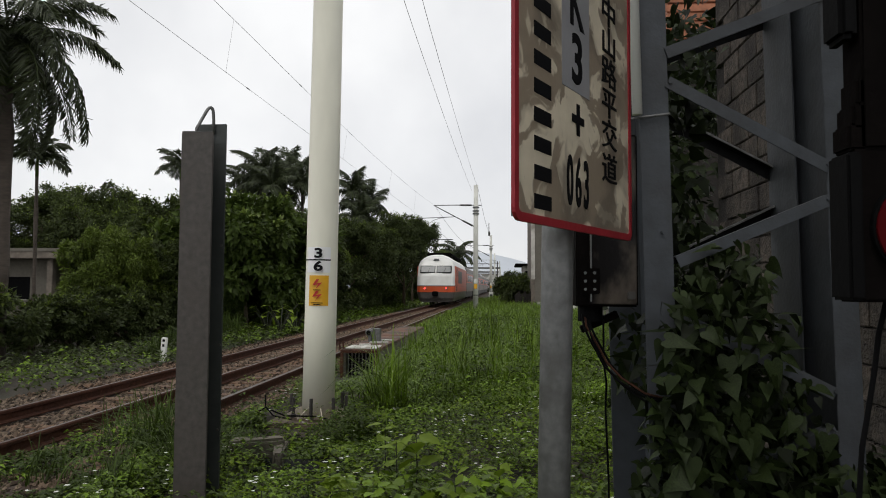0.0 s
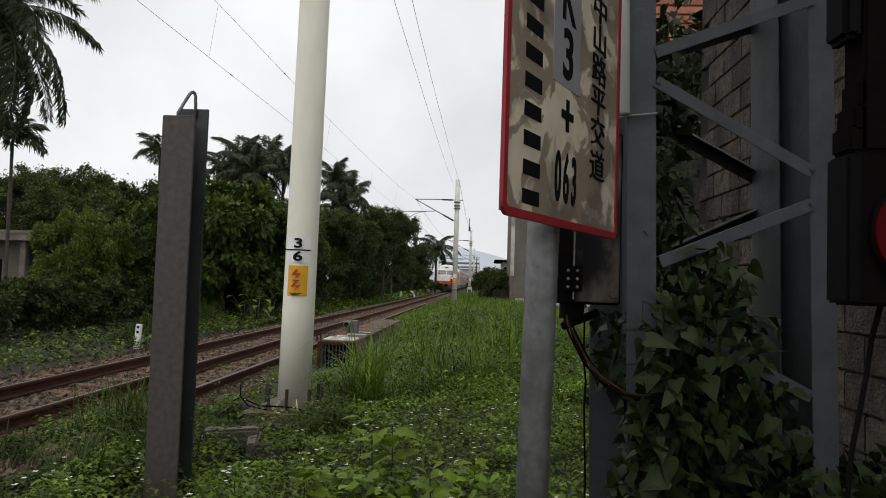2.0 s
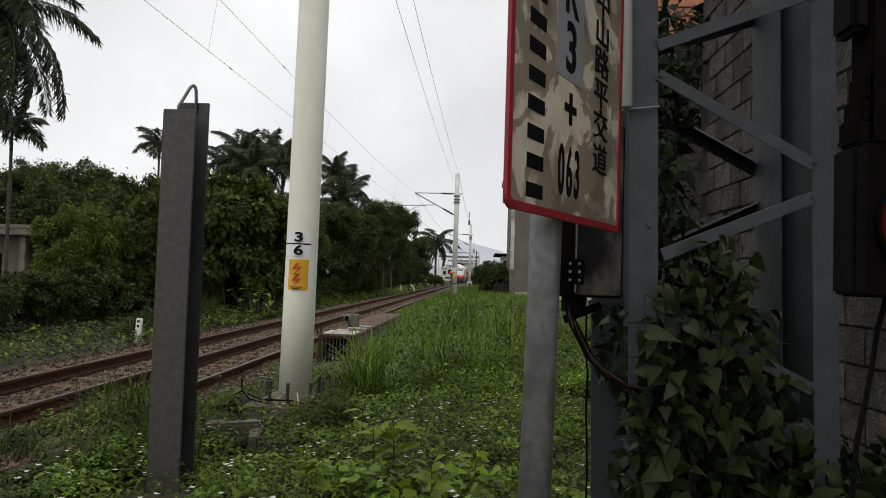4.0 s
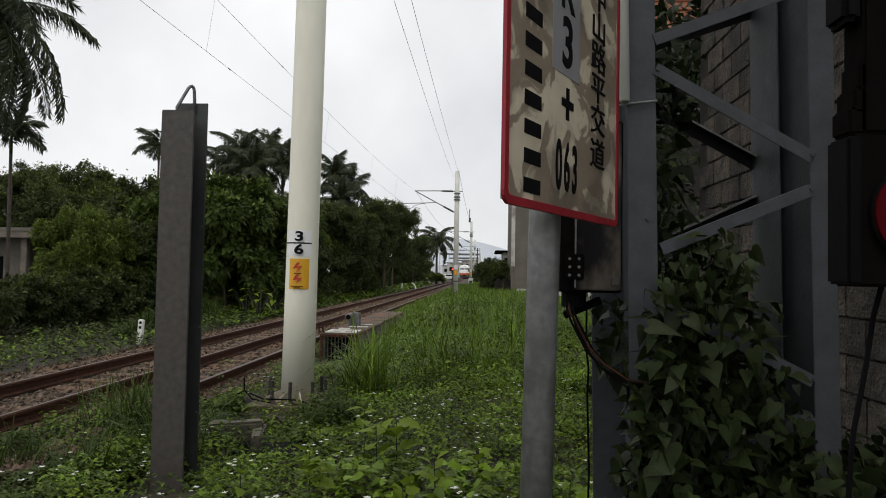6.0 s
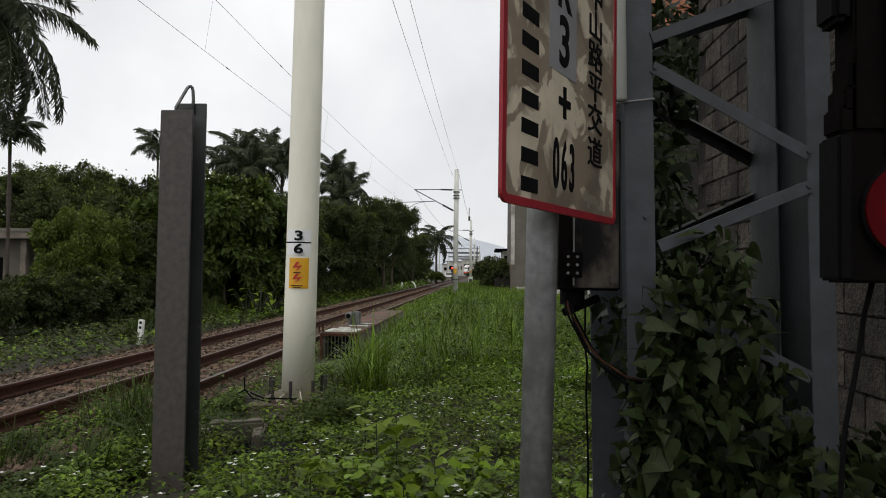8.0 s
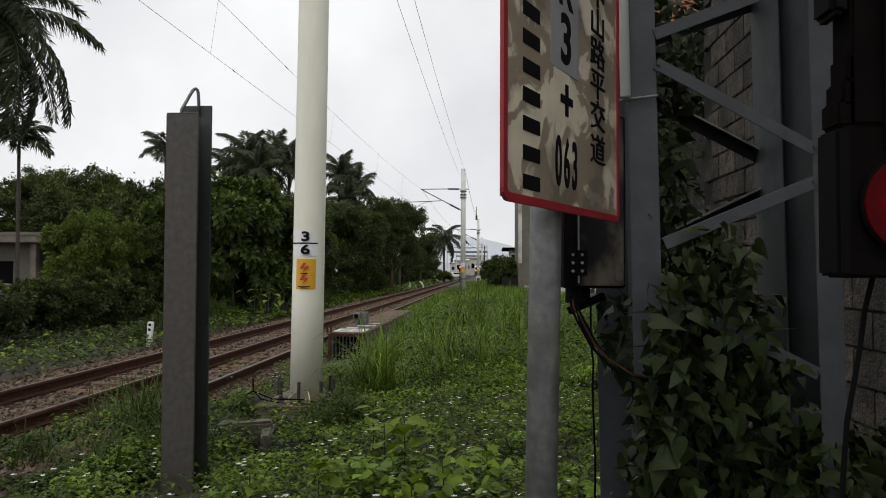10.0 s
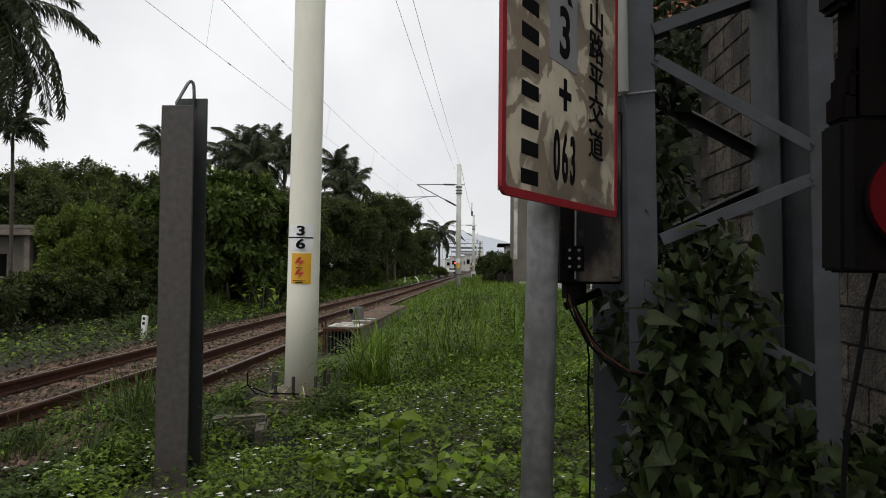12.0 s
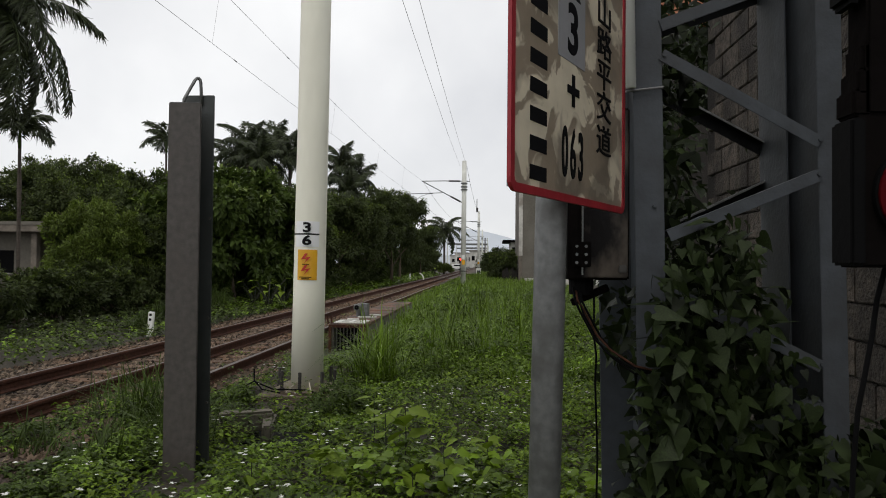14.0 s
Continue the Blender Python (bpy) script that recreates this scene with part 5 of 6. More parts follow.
def saplings():
    rng = random.Random(6)
    leaf = broad_leaf_mesh("leaf", LEAF_LIGHT, False)
    for x, y, h, n, s in ((-0.62, 5.35, 0.52, 6, 0.22), (-1.12, 4.7, 0.42, 8, 0.20), (-0.75, 5.2, 0.5, 6, 0.15), (-0.28, 4.6, 0.42, 6, 0.12), (-0.95, 5.9, 0.5, 5, 0.13), (-0.45, 4.3, 0.33, 6, 0.13), (0.0, 5.2, 0.36, 6, 0.11), (-1.5, 4.45, 0.34, 6, 0.13)):
        g = ground_z(x, y)
        p = tagged(empty("sapling", pose(x, y, g)), "young weed sapling with broad lobed light green leaves", "plant", "saplings in the weeds")
        part("stem", tube(B(), [(0, 0, -0.02), (0.01, 0, h * 0.5), (0, 0.01, h)], [0.006, 0.005, 0.003], 6), STEM, p)
        for i in range(n):
            ob = new("leaf", leaf)
            ob.parent = p
            ob.matrix_basis = pose(0, 0, h * (0.5 + 0.5 * (i + 1) / n)) @ pose(0, 0, 0, 0, 0, 137 * i + rng.uniform(-20, 20)) @ pose(0.02, 0, 0, rng.uniform(-35, 35), rng.uniform(-65, 15)) @ Matrix.Scale(s * rng.uniform(0.7, 1.2), 4)
    big = broad_leaf_mesh("leaf", LEAF_LIGHT)
    for px, depth, h in ((465, 26, 1.3), (440, 27.5, 1.2), (492, 28, 1.1), (760, 105, 2.0)):
        p = tagged(empty("wild_taro", pose(spot(px, depth), depth, -0.45)), "large-leaved light green plant at the wood's edge", "plant", "large-leaved plants")
        for i in range(9):
            ob = new("leaf", big)
            ob.parent = p
            a = 137 * i
            r = 0.25 + 0.05 * i
            q = (r * math.cos(math.radians(a)), r * math.sin(math.radians(a)), h * (0.45 + 0.06 * i))
            ob.matrix_basis = pose(*q) @ pose(0, 0, 0, 0, rng.uniform(-10, 40), a) @ Matrix.Scale(h * rng.uniform(0.2, 0.34), 4)
            part("stalk", tube(B(), [(0, 0, 0), (q[0] * 0.5, q[1] * 0.5, q[2] * 0.7), q], 0.02, 5), STEM, p)


saplings()


def broad_weeds():
    """Larger smooth-edged weed leaves in the nearest growth."""
    rng = random.Random(31)
    leaf = broad_leaf_mesh("leaf", WEED, False)
    mats = []
    for i in range(2600):
        x, y = rng.uniform(-1.1, 1.3), 2.9 + 2.3 * rng.random() ** 1.2
        if noise.noise(Vector((x * 1.3, y * 1.3, 4))) + rng.uniform(-0.3, 0.3) + 0.12 * (x + 0.2) < 0.0:
            continue
        z = ground_z(x, y) + rng.uniform(0.08, 0.30)
        mats.append(pose(x, y, z, 0, 0, rng.uniform(0, 360)) @ pose(0, 0, 0, rng.uniform(-30, 30), rng.uniform(-25, 40)) @ Matrix.Scale(rng.uniform(0.06, 0.125), 4))
    tagged(new("broad_weeds", merged("broad_weeds", leaf, mats, WEED)), "broad smooth-leaved green weeds near the sign pole", "weeds", kind="stuff")


broad_weeds()


# ---- buildings ----
def hut():
    """Flat-roofed hut among the trees beyond the track."""
    h = tagged(empty("flat_roof_hut", pose(-24.0, 33, -0.5)), "old concrete hut with a flat overhanging roof", "hut")
    part("roof", box(B(), -3.4, 3.62, -0.6, 5.0, 3.18, 3.66, 0.03), HUT_STONE, h, "weathered concrete roof slab")
    part("parapet", box(B(), -3.42, 3.64, -0.63, -0.6, 3.52, 3.68), PLASTER_GREY, h)
    wall = part("wall", box(B(), -2.9, 1.9, 0.3, 4.6, -0.2, 3.18, 0.01), PLASTER_GREY, h, "stained grey render wall")
    win = part("window", box(B(), -0.6, 0.7, 0.27, 0.31, 1.2, 2.3), BLACK, wall)
    part("frame", box(B(), -0.66, 0.76, 0.24, 0.27, 1.14, 1.2), CONCRETE, win)
    part("pillar", box(B(), 1.95, 2.25, -0.3, 0.0, -0.2, 3.18, 0.02), HUT_STONE, h)
    part("pillar", box(B(), -2.6, -2.3, -0.3, 0.0, -0.2, 3.18, 0.02), HUT_STONE, h)


def side_house():
    """Tall rendered house beside the line."""
    STRIP = material("strip_paint", (0.52, 0.50, 0.46), 0.8, vary=0.15, scale=3, stain=(0.20, 0.17, 0.14), stain_scale=1.3, stain_amount=0.8, bump=0.15)
    h = tagged(empty("rendered_house", pose(2.16, 57, -0.35)), "tall grey rendered house with a white corner strip", "house")
    part("wall", box(B(), 0.25, 9, 0.0, 12, 0.6, 10.5, 0.02), PLASTER_GREY, h, "stained grey-brown render wall")
    part("corner_strip", box(B(), 0.12, 0.42, -0.12, 0.0, 2.4, 10.5, 0.01), STRIP, h, "weathered white corner strip")
    part("strip_foot", box(B(), 0.13, 0.41, -0.11, 0.0, 0.0, 2.4, 0.01), HUT_STONE, h, "peeled grey foot of the corner strip")
    part("side_wall", box(B(), 0.15, 0.25, 0.0, 5.5, 0.0, 10.4), HUT_STONE, h, "dark weathered side wall")
    part("plinth", box(B(), 0.55, 9, -0.25, 0.0, -0.2, 0.62, 0.02), PLASTER, h, "pale plinth")
    part("roof", box(B(), -0.4, 9.4, -0.5, 12.4, 10.5, 10.8, 0.02), CONCRETE, h)
    for k in range(3):
        win = part("window", box(B(), 3.0 + 2 * k, 4.0 + 2 * k, -0.03, 0.0, 4.0, 5.3), BLACK, h)
        part("sill", box(B(), 2.9 + 2 * k, 4.1 + 2 * k, -0.1, -0.03, 3.9, 4.0), CONCRETE, win)
    s = tagged(empty("small_house", pose(2.3, 84, -0.35)), "small cream house with a dark roof edge", "house")
    part("wall", box(B(), 0.1, 5, 0, 7, 0, 4.3), PLASTER, s)
    part("roof", box(B(), -0.8, 5.4, -0.6, 7.4, 4.3, 4.55, 0.02), BLACK_PAINT, s, "dark flat roof")
    win = part("window", box(B(), 0.3, 1.2, -0.05, 0.0, 2.7, 3.7), BLACK, s)
    part("sill", box(B(), 0.25, 1.25, -0.1, -0.05, 2.6, 2.7), CONCRETE, win)
    f = tagged(empty("plank_fence", pose(1.0, 58, -0.3)), "dark brown weathered plank fence", "fence")
    for k in range(9):
        part("plank", box(B(), 0.155 * k, 0.155 * k + 0.15, 0, 0.03, 0, 1.15 + 0.12 * ((k * 7) % 3), 0.005), MORTAR, f)
    # brick house behind the block wall
    b = tagged(empty("tiled_house", pose(3.4, 13.5, 0)), "house with terracotta tiles seen over the wall", "house")
    part("wall", box(B(), 0.0, 6, 0, 7, -0.4, 5.85), MORTAR, b, "near-black wall behind the vine")
    roof = part("roof", prism(B(), [(-0.3, 5.85), (6.3, 5.85), (6.3, 7.9), (-0.3, 7.9)], -0.2, 7), TILE_RED, b, "terracotta tiled upper storey")
    for k in range(12):
        part("tile_strip", box(B(), -0.33, 6.3, -0.24, -0.2, 5.87 + 0.17 * k, 6.01 + 0.17 * k, 0.01), TILE_RED, roof)


hut()
side_house()


# ---- the distance ----
def distance():
    # Distance haze is put into the hills' pale blue-grey base colours.
    HILL = material("far_hill", (0.46, 0.49, 0.53), 1.0, vary=0.08, scale=0.004, bump=0, spec=0.0)
    HILL_NEAR = material("near_hill", (0.36, 0.39, 0.41), 1.0, vary=0.1, scale=0.01, bump=0, spec=0.0)

    def ridge(name, y, x0, x1, low, high, seed, mat, peak):
        bm = B()
        n = 80
        foot, crest, rear = [], [], []
        for i in range(n + 1):
            x = x0 + (x1 - x0) * i / n
            k = math.exp(-((x - peak) / (190 if x > peak else 420)) ** 2)
            z = low + (high - low) * k + 0.06 * high * noise.noise(Vector((x / 90, seed, 0)))
            foot.append(bm.verts.new((x, y, -5)))
            crest.append(bm.verts.new((x, y + 250, z)))
            rear.append(bm.verts.new((x, y + 700, -5)))
        for i in range(n):
            bm.faces.new((foot[i], foot[i + 1], crest[i + 1], crest[i]))
            bm.faces.new((crest[i], crest[i + 1], rear[i + 1], rear[i]))
        tagged(part(name, bm, mat, smooth=True), "hazy blue-grey hills on the horizon", "hills", kind="structure")

    ridge("backdrop_hills", 2300, -1600, 1500, 62, 126, 3.1, HILL, -90)
    ridge("backdrop_hills", 1500, -900, 900, 14, 34, 7.7, HILL_NEAR, -300)
    for i, (px, depth, py, w) in enumerate(((812, 330, 452, 9), (836, 300, 448, 7), (800, 380, 457, 8), (855, 320, 455, 10), (880, 300, 455, 12))):
        x = spot(px, depth)
        top = rise(py, depth)
        b = tagged(empty("far_building", pose(x, depth, -0.4)), "pale flat-roofed building far down the line", "building", "far buildings")
        part("wall", box(B(), -w / 2, w / 2, 0, 8, 0, top), PLASTER, b)
        part("roof", box(B(), -w / 2 - 0.4, w / 2 + 0.4, -0.4, 8.4, top, top + 0.4), CONCRETE, b)
        for k in range(3):
            win = part("window", box(B(), -w / 2 + w * (0.12 + 0.3 * k), -w / 2 + w * (0.30 + 0.3 * k), -0.06, 0, top * 0.45, top * 0.72), BLACK, b)
            part("sill", box(B(), -w / 2 + w * (0.11 + 0.3 * k), -w / 2 + w * (0.31 + 0.3 * k), -0.15, -0.06, top * 0.42, top * 0.45), CONCRETE, win)
    for depth in (205, 262, 300):
        g = tagged(empty("track_gantry", pose(-6, depth, -0.3)), "grey steel gantry spanning the far tracks", "gantry", "far gantries")
        part("beam", box(B(), -6.5, 5.2, -0.15, 0.15, 7.0, 7.5), GALV, g)
        part("beam", box(B(), -6.5, 5.2, -0.1, 0.1, 8.4, 8.55), GALV, g)
        for x in (-6.5, 5.0):
            part("leg", box(B(), x, x + 0.28, -0.15, 0.15, 0, 9.2), MAST_WHITE, g)
    # red line-side signal
    RED_LAMP = glowing("red_lamp", (1.0, 0.04, 0.03), 14.0)
    s = tagged(empty("line_signal", pose(spot(804.5, 100), 100, 0)), "line-side signal showing a red light", "signal")
    part("post", cyl(B(), (0, 0, -0.4), (0, 0, 2.2), 0.07, n=10), IRON, s)
    part("head", box(B(), -0.15, 0.15, 0.02, 0.2, 1.4, 2.2, 0.03), BLACK_PAINT, s)
    part("lamp", cyl(B(), (0, -0.05, 1.95), (0, 0.02, 1.95), 0.11, n=20), RED_LAMP, s, "lit red lamp")
    # relay cabinet beside the far mast
    c = tagged(empty("relay_cabinet", pose(spot(837, 97), 97, -0.35)), "grey-white relay cabinet beside the track", "cabinet")
    part("body", box(B(), -0.3, 0.3, 0, 0.4, 0.1, 1.15, 0.02), MAST_WHITE, c)
    part("plinth", box(B(), -0.4, 0.4, -0.05, 0.45, -0.1, 0.1), CONCRETE, c)
    part("door", box(B(), -0.2, 0.2, -0.02, 0.0, 0.3, 0.8), STEEL_SHADE, c, "dark grey door")
    v = tagged(empty("parked_car", pose(spot(797, 190), 190, -0.35, 0, 0, 25)), "small white car parked far off", "car")
    part("body", box(box(B(), -2.1, 2.1, -0.85, 0.85, 0.3, 0.9, 0.1), -1.1, 1.3, -0.75, 0.75, 0.9, 1.5, 0.15), WHITE_PAINT, v)
    part("window", box(B(), -0.9, 1.1, -0.77, 0.77, 1.0, 1.35), BLACK, v)
    for x in (-1.3, 1.3):
        for y in (-0.86, 0.7):
            part("wheel", cyl(B(), (x, y, 0.3), (x, y + 0.16, 0.3), 0.3, n=16), BLACK, v)


distance()


# ---- small things along the line ----
def markers():
    rng = random.Random(3)
    for x, y, z, lean in ((-8.35, 17.0, 0.10, 4), (-8.2, 73, 0.25, -4)):
        m = tagged(empty("marker_post", pose(x, y, -0.5, 0, lean)), "small white concrete line-side marker post", "marker", "marker posts")
        part("post", box(B(), -0.065, 0.065, -0.05, 0.05, 0, 0.52 + z, 0.012), WHITE_PAINT, m)
        for k in range(2):
            part("mark", box(B(), -0.03, 0.03, -0.056, -0.05, 0.30 + 0.12 * k + z, 0.36 + 0.12 * k + z), INK, m)
    p = tagged(empty("bent_pipe", pose(spot(738, 62), 62, -0.45)), "bent white pipe standing at the far verge", "pipe")
    part("pipe", tube(B(), [(0.12, 0, 0), (0.1, 0, 0.5), (0.0, 0, 0.75), (-0.25, 0, 0.95)], 0.05, 8), WHITE_PAINT, p, smooth=True)
    # broken concrete channel in the weeds
    for x, y, z, a, w, l in ((-2.26, 6.52, -0.06, 20, 0.13, 0.50), (-2.00, 6.38, -0.11, 104, 0.09, 0.42), (-2.42, 7.05, -0.19, 8, 0.26, 0.55)):
        bm = box(B(), -l / 2, l / 2, -w / 2, w / 2, -0.14, 0.045, 0.015)
        for v in bm.verts:
            v.co += Vector((rng.uniform(-0.01, 0.01), rng.uniform(-0.01, 0.01), rng.uniform(-0.008, 0.008)))
        ob = tagged(part("concrete_piece", bm, MOSSY), "broken mossy concrete channel piece among the weeds", "concrete", "concrete pieces")
        ob.matrix_world = pose(x, y, z, rng.uniform(-6, 6), rng.uniform(-8, 8), a)
    # A solid black block gives the pit its shade; no hole is modelled.
    tagged(part("drain_pit_shade", box(B(), -2.2, -1.35, 6.2, 6.65, -0.45, -0.225), BLACK), "black block for the shade in an open drain pit", "drain")
    for pts in ([(-3.0, 8.3, -0.16), (-2.75, 8.2, -0.02), (-2.5, 8.15, -0.10), (-2.1, 8.15, -0.10), (-1.95, 8.2, -0.16)], [(-2.85, 8.5, 0.08), (-2.83, 8.45, -0.05), (-2.7, 8.35, -0.14), (-2.45, 8.25, -0.16)]):
        tagged(part("ground_cable", tube(B(), pts, 0.009, 8), BLACK), "black earthing cable by the mast foot", "cable", "earthing cables")
    bm = bmesh.new()
    bmesh.ops.create_icosphere(bm, subdivisions=2, radius=0.16)
    for v in bm.verts:
        v.co *= 1 + 0.25 * noise.noise(v.co * 6)
        v.co.z *= 0.75
    ob = tagged(part("boulder", bm, CONCRETE), "pale brown stone lying by the spare rail", "stone")
    ob.location = (spot(714, 22), 22, -0.08)


markers()


# ---- the departing train ----
TRAIN_WHITE = material("train_white", (0.74, 0.74, 0.71), 0.35, vary=0.04, scale=2, stain=(0.5, 0.49, 0.46), stain_scale=1.2, stain_amount=0.25, bump=0.02)
TRAIN_ORANGE = material("train_orange", (0.56, 0.085, 0.022), 0.4, vary=0.06, scale=2, bump=0.02)
TRAIN_GREY = material("train_grey", (0.12, 0.112, 0.105), 0.5, vary=0.12, scale=2, stain=(0.09, 0.08, 0.07), stain_scale=1.5, bump=0.05)
TRAIN_ROOF = material("train_roof", (0.14, 0.13, 0.12), 0.7, vary=0.15, scale=1.5, bump=0.05)
TRAIN_SIDE = material("train_side", (0.15, 0.115, 0.095), 0.45, vary=0.08, scale=2, bump=0.02)
GLASS_DARK = material("dark_glass", (0.13, 0.14, 0.14), 0.2, vary=0.05, bump=0, spec=0.8)
TAIL = glowing("tail_lamp", (1.0, 0.05, 0.03), 4.0)


def lofted(levels, length):
    """A body with rounded front corners; each level is (z, half width, setback of the front)."""
    bm = B()
    rings = []
    for z, w, yf in levels:
        r = min(0.45, w * 0.6)
        pts = [(-w, length), (-w, yf + r)]
        pts += [(-w + r - r * math.cos(a), yf + r - r * math.sin(a)) for a in (0.4, 0.8, 1.2)]
        pts += [(-w + r, yf), (0, yf - 0.06), (w - r, yf)]
        pts += [(w - r + r * math.cos(a), yf + r - r * math.sin(a)) for a in (1.2, 0.8, 0.4)]
        pts += [(w, yf + r), (w, length)]
        rings.append([bm.verts.new((x, y, z)) for x, y in pts])
    k = len(rings[0])
    for a, b in zip(rings, rings[1:]):
        for i in range(k):
            bm.faces.new((a[i], a[(i + 1) % k], b[(i + 1) % k], b[i]))
    bm.faces.new(rings[0][::-1])
    bm.faces.new(rings[-1])
    return bm


def build_train():
    t = tagged(empty("passenger_train", pose(TRACK, 54, 0)), "white and orange electric express train with grey coaches running away", "train")
    L = 17.0
    body = part("power_car", lofted([(1.50, 1.43, 0.03), (2.2, 1.43, 0.16), (2.3, 1.43, 0.20), (3.05, 1.39, 0.55)], L), TRAIN_WHITE, t, "white streamlined power car end")
    part("orange_band", lofted([(1.02, 1.435, 0.0), (1.502, 1.437, 0.0)], L), TRAIN_ORANGE, body, "orange waist band")
    part("skirt", lofted([(0.32, 1.25, 0.35), (0.6, 1.36, 0.12), (1.022, 1.43, 0.02)], L), TRAIN_GREY, body, "dark grey lower skirt")
    part("roof", lofted([(3.05, 1.39, 0.55), (3.35, 1.27, 0.72), (3.6, 1.04, 0.93), (3.78, 0.74, 1.2), (3.88, 0.36, 1.6)], L), TRAIN_WHITE, body, "white domed front roof")
    part("roof_equipment", box(B(), -1.0, 1.0, 3.2, L - 0.5, 3.85, 4.1, 0.08), BLACK_PAINT, body, "sooty black roof equipment")
    for s in (-1, 1):
        m = pose(s * 0.60, 0.36, 2.72, -24)
        pane = part("windscreen", box(B(), -0.54, 0.54, -0.04, 0.04, -0.27, 0.27, 0.03, m), GLASS_DARK, body, "dark windscreen pane")
        part("windscreen_frame", box(B(), -0.585, 0.585, -0.028, 0.03, -0.32, 0.32, 0.03, m), BLACK, pane)
        part("wiper", box(B(), -0.012, 0.012, -0.055, -0.045, -0.28, 0.10, 0, m @ pose(0.1, 0, 0, 0, 20)), BLACK, pane)
        part("tail_lamp", cyl(B(), (s * 0.80, -0.09, 1.30), (s * 0.80, 0.0, 1.30), 0.062, n=16), TAIL, body, "lit red tail lamp")
        part("lamp_housing", box(B(), s * 0.80 - 0.13, s * 0.80 + 0.13, -0.075, 0.02, 1.20, 1.40, 0.04), TRAIN_GREY, body)
        part("horn", box(B(), s * 0.55 - 0.07, s * 0.55 + 0.07, 0.70, 0.95, 3.24, 3.34, 0.03), BLACK, body)
        part("side_panel", box(B(), s * 1.438 - 0.012, s * 1.438 + 0.012, 0.75, 16.9, 1.46, 2.98), TRAIN_ORANGE, body, "orange side panel")
        part("side_grille", box(B(), s * 1.446 - 0.012, s * 1.446 + 0.012, 4.0, 9.0, 1.7, 2.7), TRAIN_GREY, body)
        door = part("cab_door", box(B(), s * 1.448 - 0.012, s * 1.448 + 0.012, 2.0, 2.7, 1.1, 2.95), TRAIN_GREY, body)
        part("door_window", box(B(), s * 1.462 - 0.004, s * 1.462 + 0.004, 2.15, 2.55, 2.2, 2.8), BLACK, door)
        part("buffer", cyl(B(), (s * 0.55, -0.2, 0.55), (s * 0.55, 0.3, 0.55), 0.07, n=10), IRON, body)
    part("pantograph", tube(tube(tube(tube(B(), [(-0.7, 6.2, 4.1), (-0.5, 5.2, 4.75), (-0.35, 6.4, 5.35)], 0.035, 6), [(0.7, 6.2, 4.1), (0.5, 5.2, 4.75), (0.35, 6.4, 5.35)], 0.035, 6), [(-0.85, 6.4, 5.38), (0.85, 6.4, 5.38)], 0.04, 6), [(-0.85, 6.2, 4.12), (0.85, 6.2, 4.12)], 0.05, 6), IRON, body, "raised dark pantograph")
    part("headlamp", box(B(), -0.27, 0.27, 0.60, 0.9, 3.32, 3.54, 0.09), GLASS_DARK, body, "oval head lamp housing")
    part("grey_stripe", lofted([(1.455, 1.445, -0.012), (1.52, 1.446, -0.008)], L), TRAIN_GREY, body)
    part("coupler", box(B(), -0.22, 0.22, -0.45, 0.3, 0.72, 1.08, 0.05), BLACK, body, "black coupler")
    part("step_plate", box(B(), -1.1, 1.1, -0.05, 0.1, 0.28, 0.36, 0.01), IRON, body)
    for y in (3.2, 13.0):
        bogie = part("bogie", box(B(), -1.1, 1.1, y - 1.7, y + 1.7, 0.35, 0.75, 0.05), IRON, body)
        for dy in (-1.1, 1.1):
            for s in (-1, 1):
                part("wheel", cyl(B(), (s * 0.50, y + dy, 0.43), (s * 0.62, y + dy, 0.43), 0.43, n=24), IRON, bogie)
    # coaches
    outline = [(-1.42, 0.95), (1.42, 0.95), (1.43, 2.9), (1.3, 3.3), (0.9, 3.6), (0.3, 3.72), (-0.3, 3.72), (-0.9, 3.6), (-1.3, 3.3), (-1.43, 2.9)]
    roof_line = [(-1.44, 2.95), (1.44, 2.95), (1.31, 3.32), (0.9, 3.62), (0.3, 3.74), (-0.3, 3.74), (-0.9, 3.62), (-1.31, 3.32)]
    for k in range(9):
        y0 = L + 0.6 + 20.4 * k
        coach = part("coach", prism(B(), outline, y0, y0 + 19.8), TRAIN_SIDE, t, "grey coach with an orange window band")
        part("roof", prism(B(), roof_line, y0 + 0.02, y0 + 19.78), TRAIN_ROOF, coach, "dark grey roof")
        part("underframe", box(B(), -1.2, 1.2, y0 + 0.5, y0 + 19.3, 0.35, 0.95), IRON, coach)
        part("gangway", box(B(), -0.6, 0.6, y0 - 0.62, y0, 1.0, 3.3), BLACK, coach)
        for s in (-1, 1):
            part("orange_band", box(B(), s * 1.432 - 0.01, s * 1.432 + 0.01, y0 + 0.05, y0 + 19.75, 1.85, 2.75), TRAIN_ORANGE, coach, "orange window band")
            for w in range(9):
                part("window", box(B(), s * 1.445 - 0.008, s * 1.445 + 0.008, y0 + 1.6 + 1.9 * w, y0 + 3.0 + 1.9 * w, 1.95, 2.65), GLASS_DARK, coach)
        for y in (3.0, 16.8):
            bogie = part("bogie", box(B(), -1.05, 1.05, y0 + y - 1.5, y0 + y + 1.5, 0.35, 0.7), IRON, coach)
            for dy in (-1.0, 1.0):
                for s in (-1, 1):
                    part("wheel", cyl(B(), (s * 0.50, y0 + y + dy, 0.43), (s * 0.62, y0 + y + dy, 0.43), 0.43, n=18), IRON, bogie)
    return t


train = build_train()


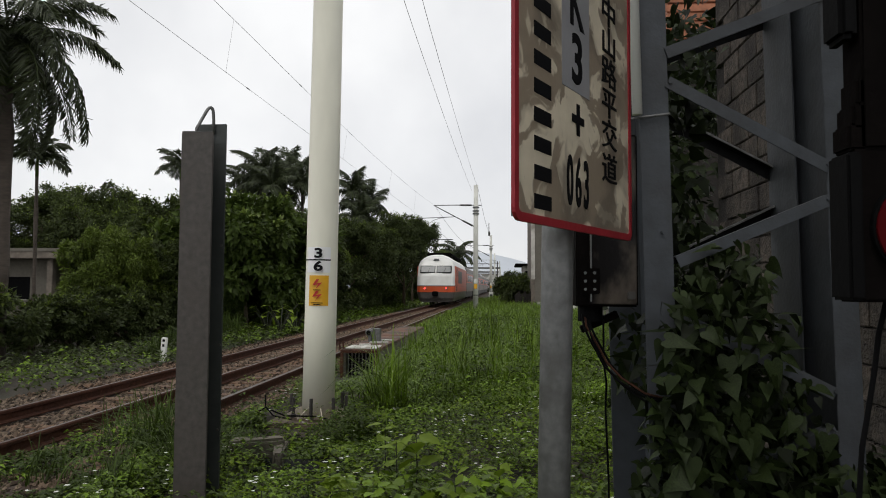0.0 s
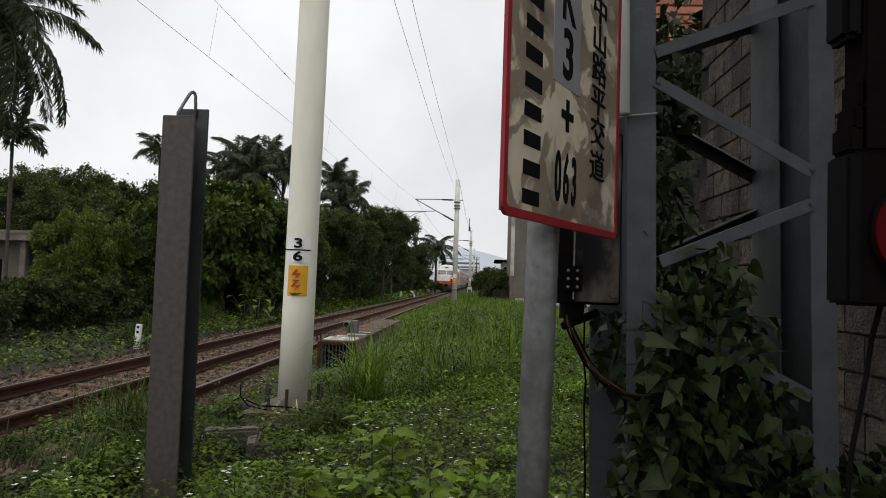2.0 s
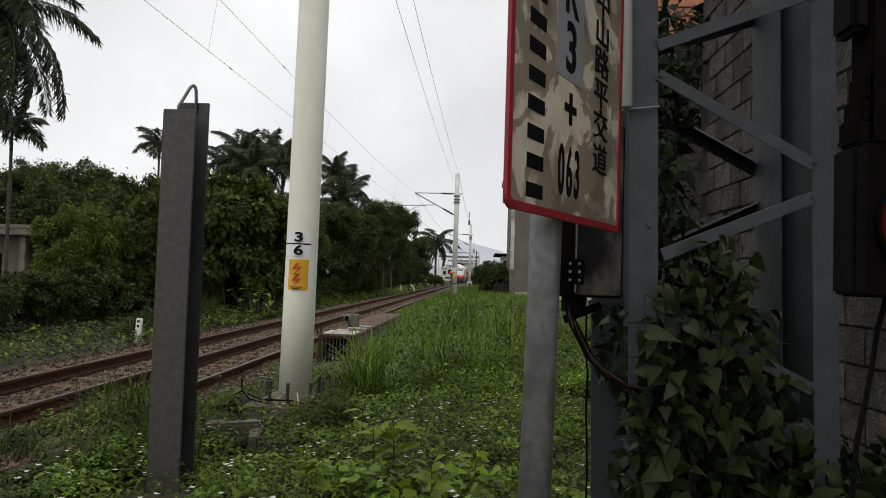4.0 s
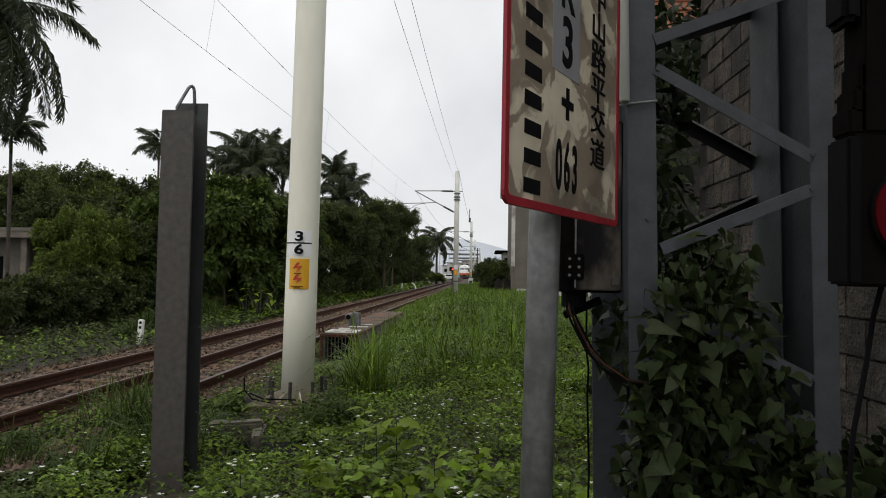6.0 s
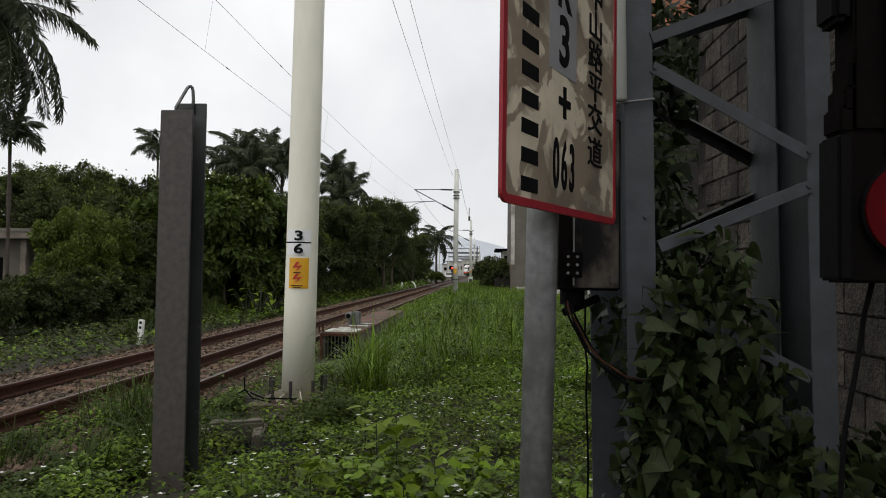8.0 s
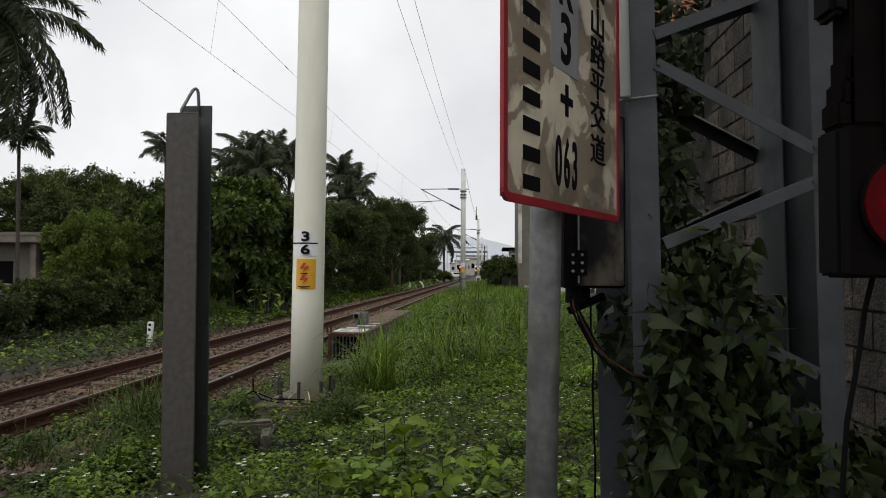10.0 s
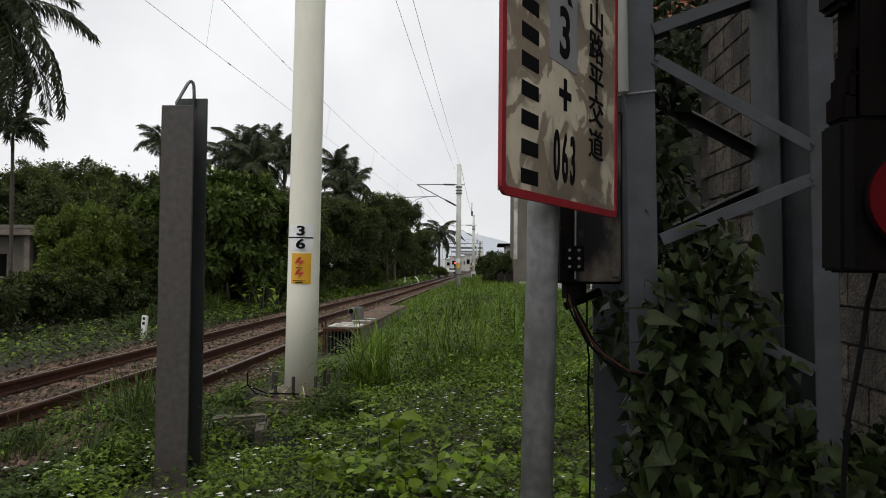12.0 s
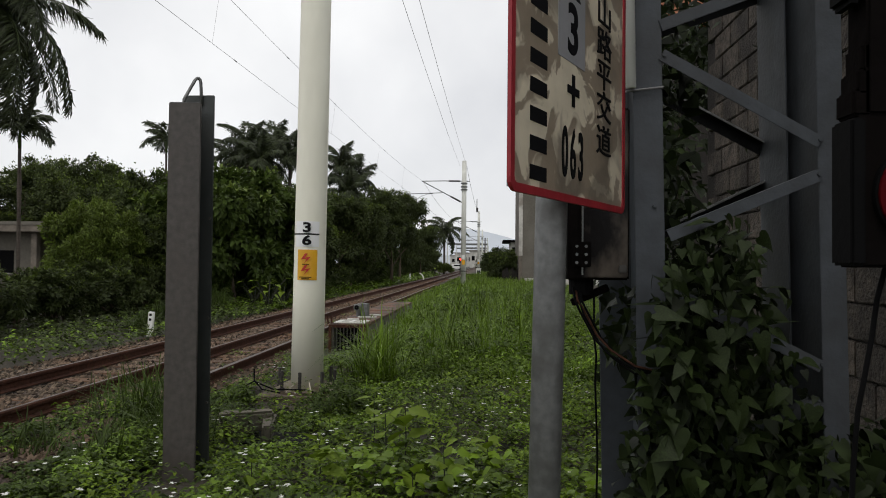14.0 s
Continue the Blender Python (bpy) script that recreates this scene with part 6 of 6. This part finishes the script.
def motions():
    walk(train, [(0, pose(TRACK, 52.8, 0)), (1, pose(TRACK, 76.8, 0)), (2, pose(TRACK, 101, 0)), (3, pose(TRACK, 125.5, 0)), (5.5, pose(TRACK, 185, 0)), (8, pose(TRACK, 246, 0)), (14, pose(TRACK, 392, 0))])


motions()
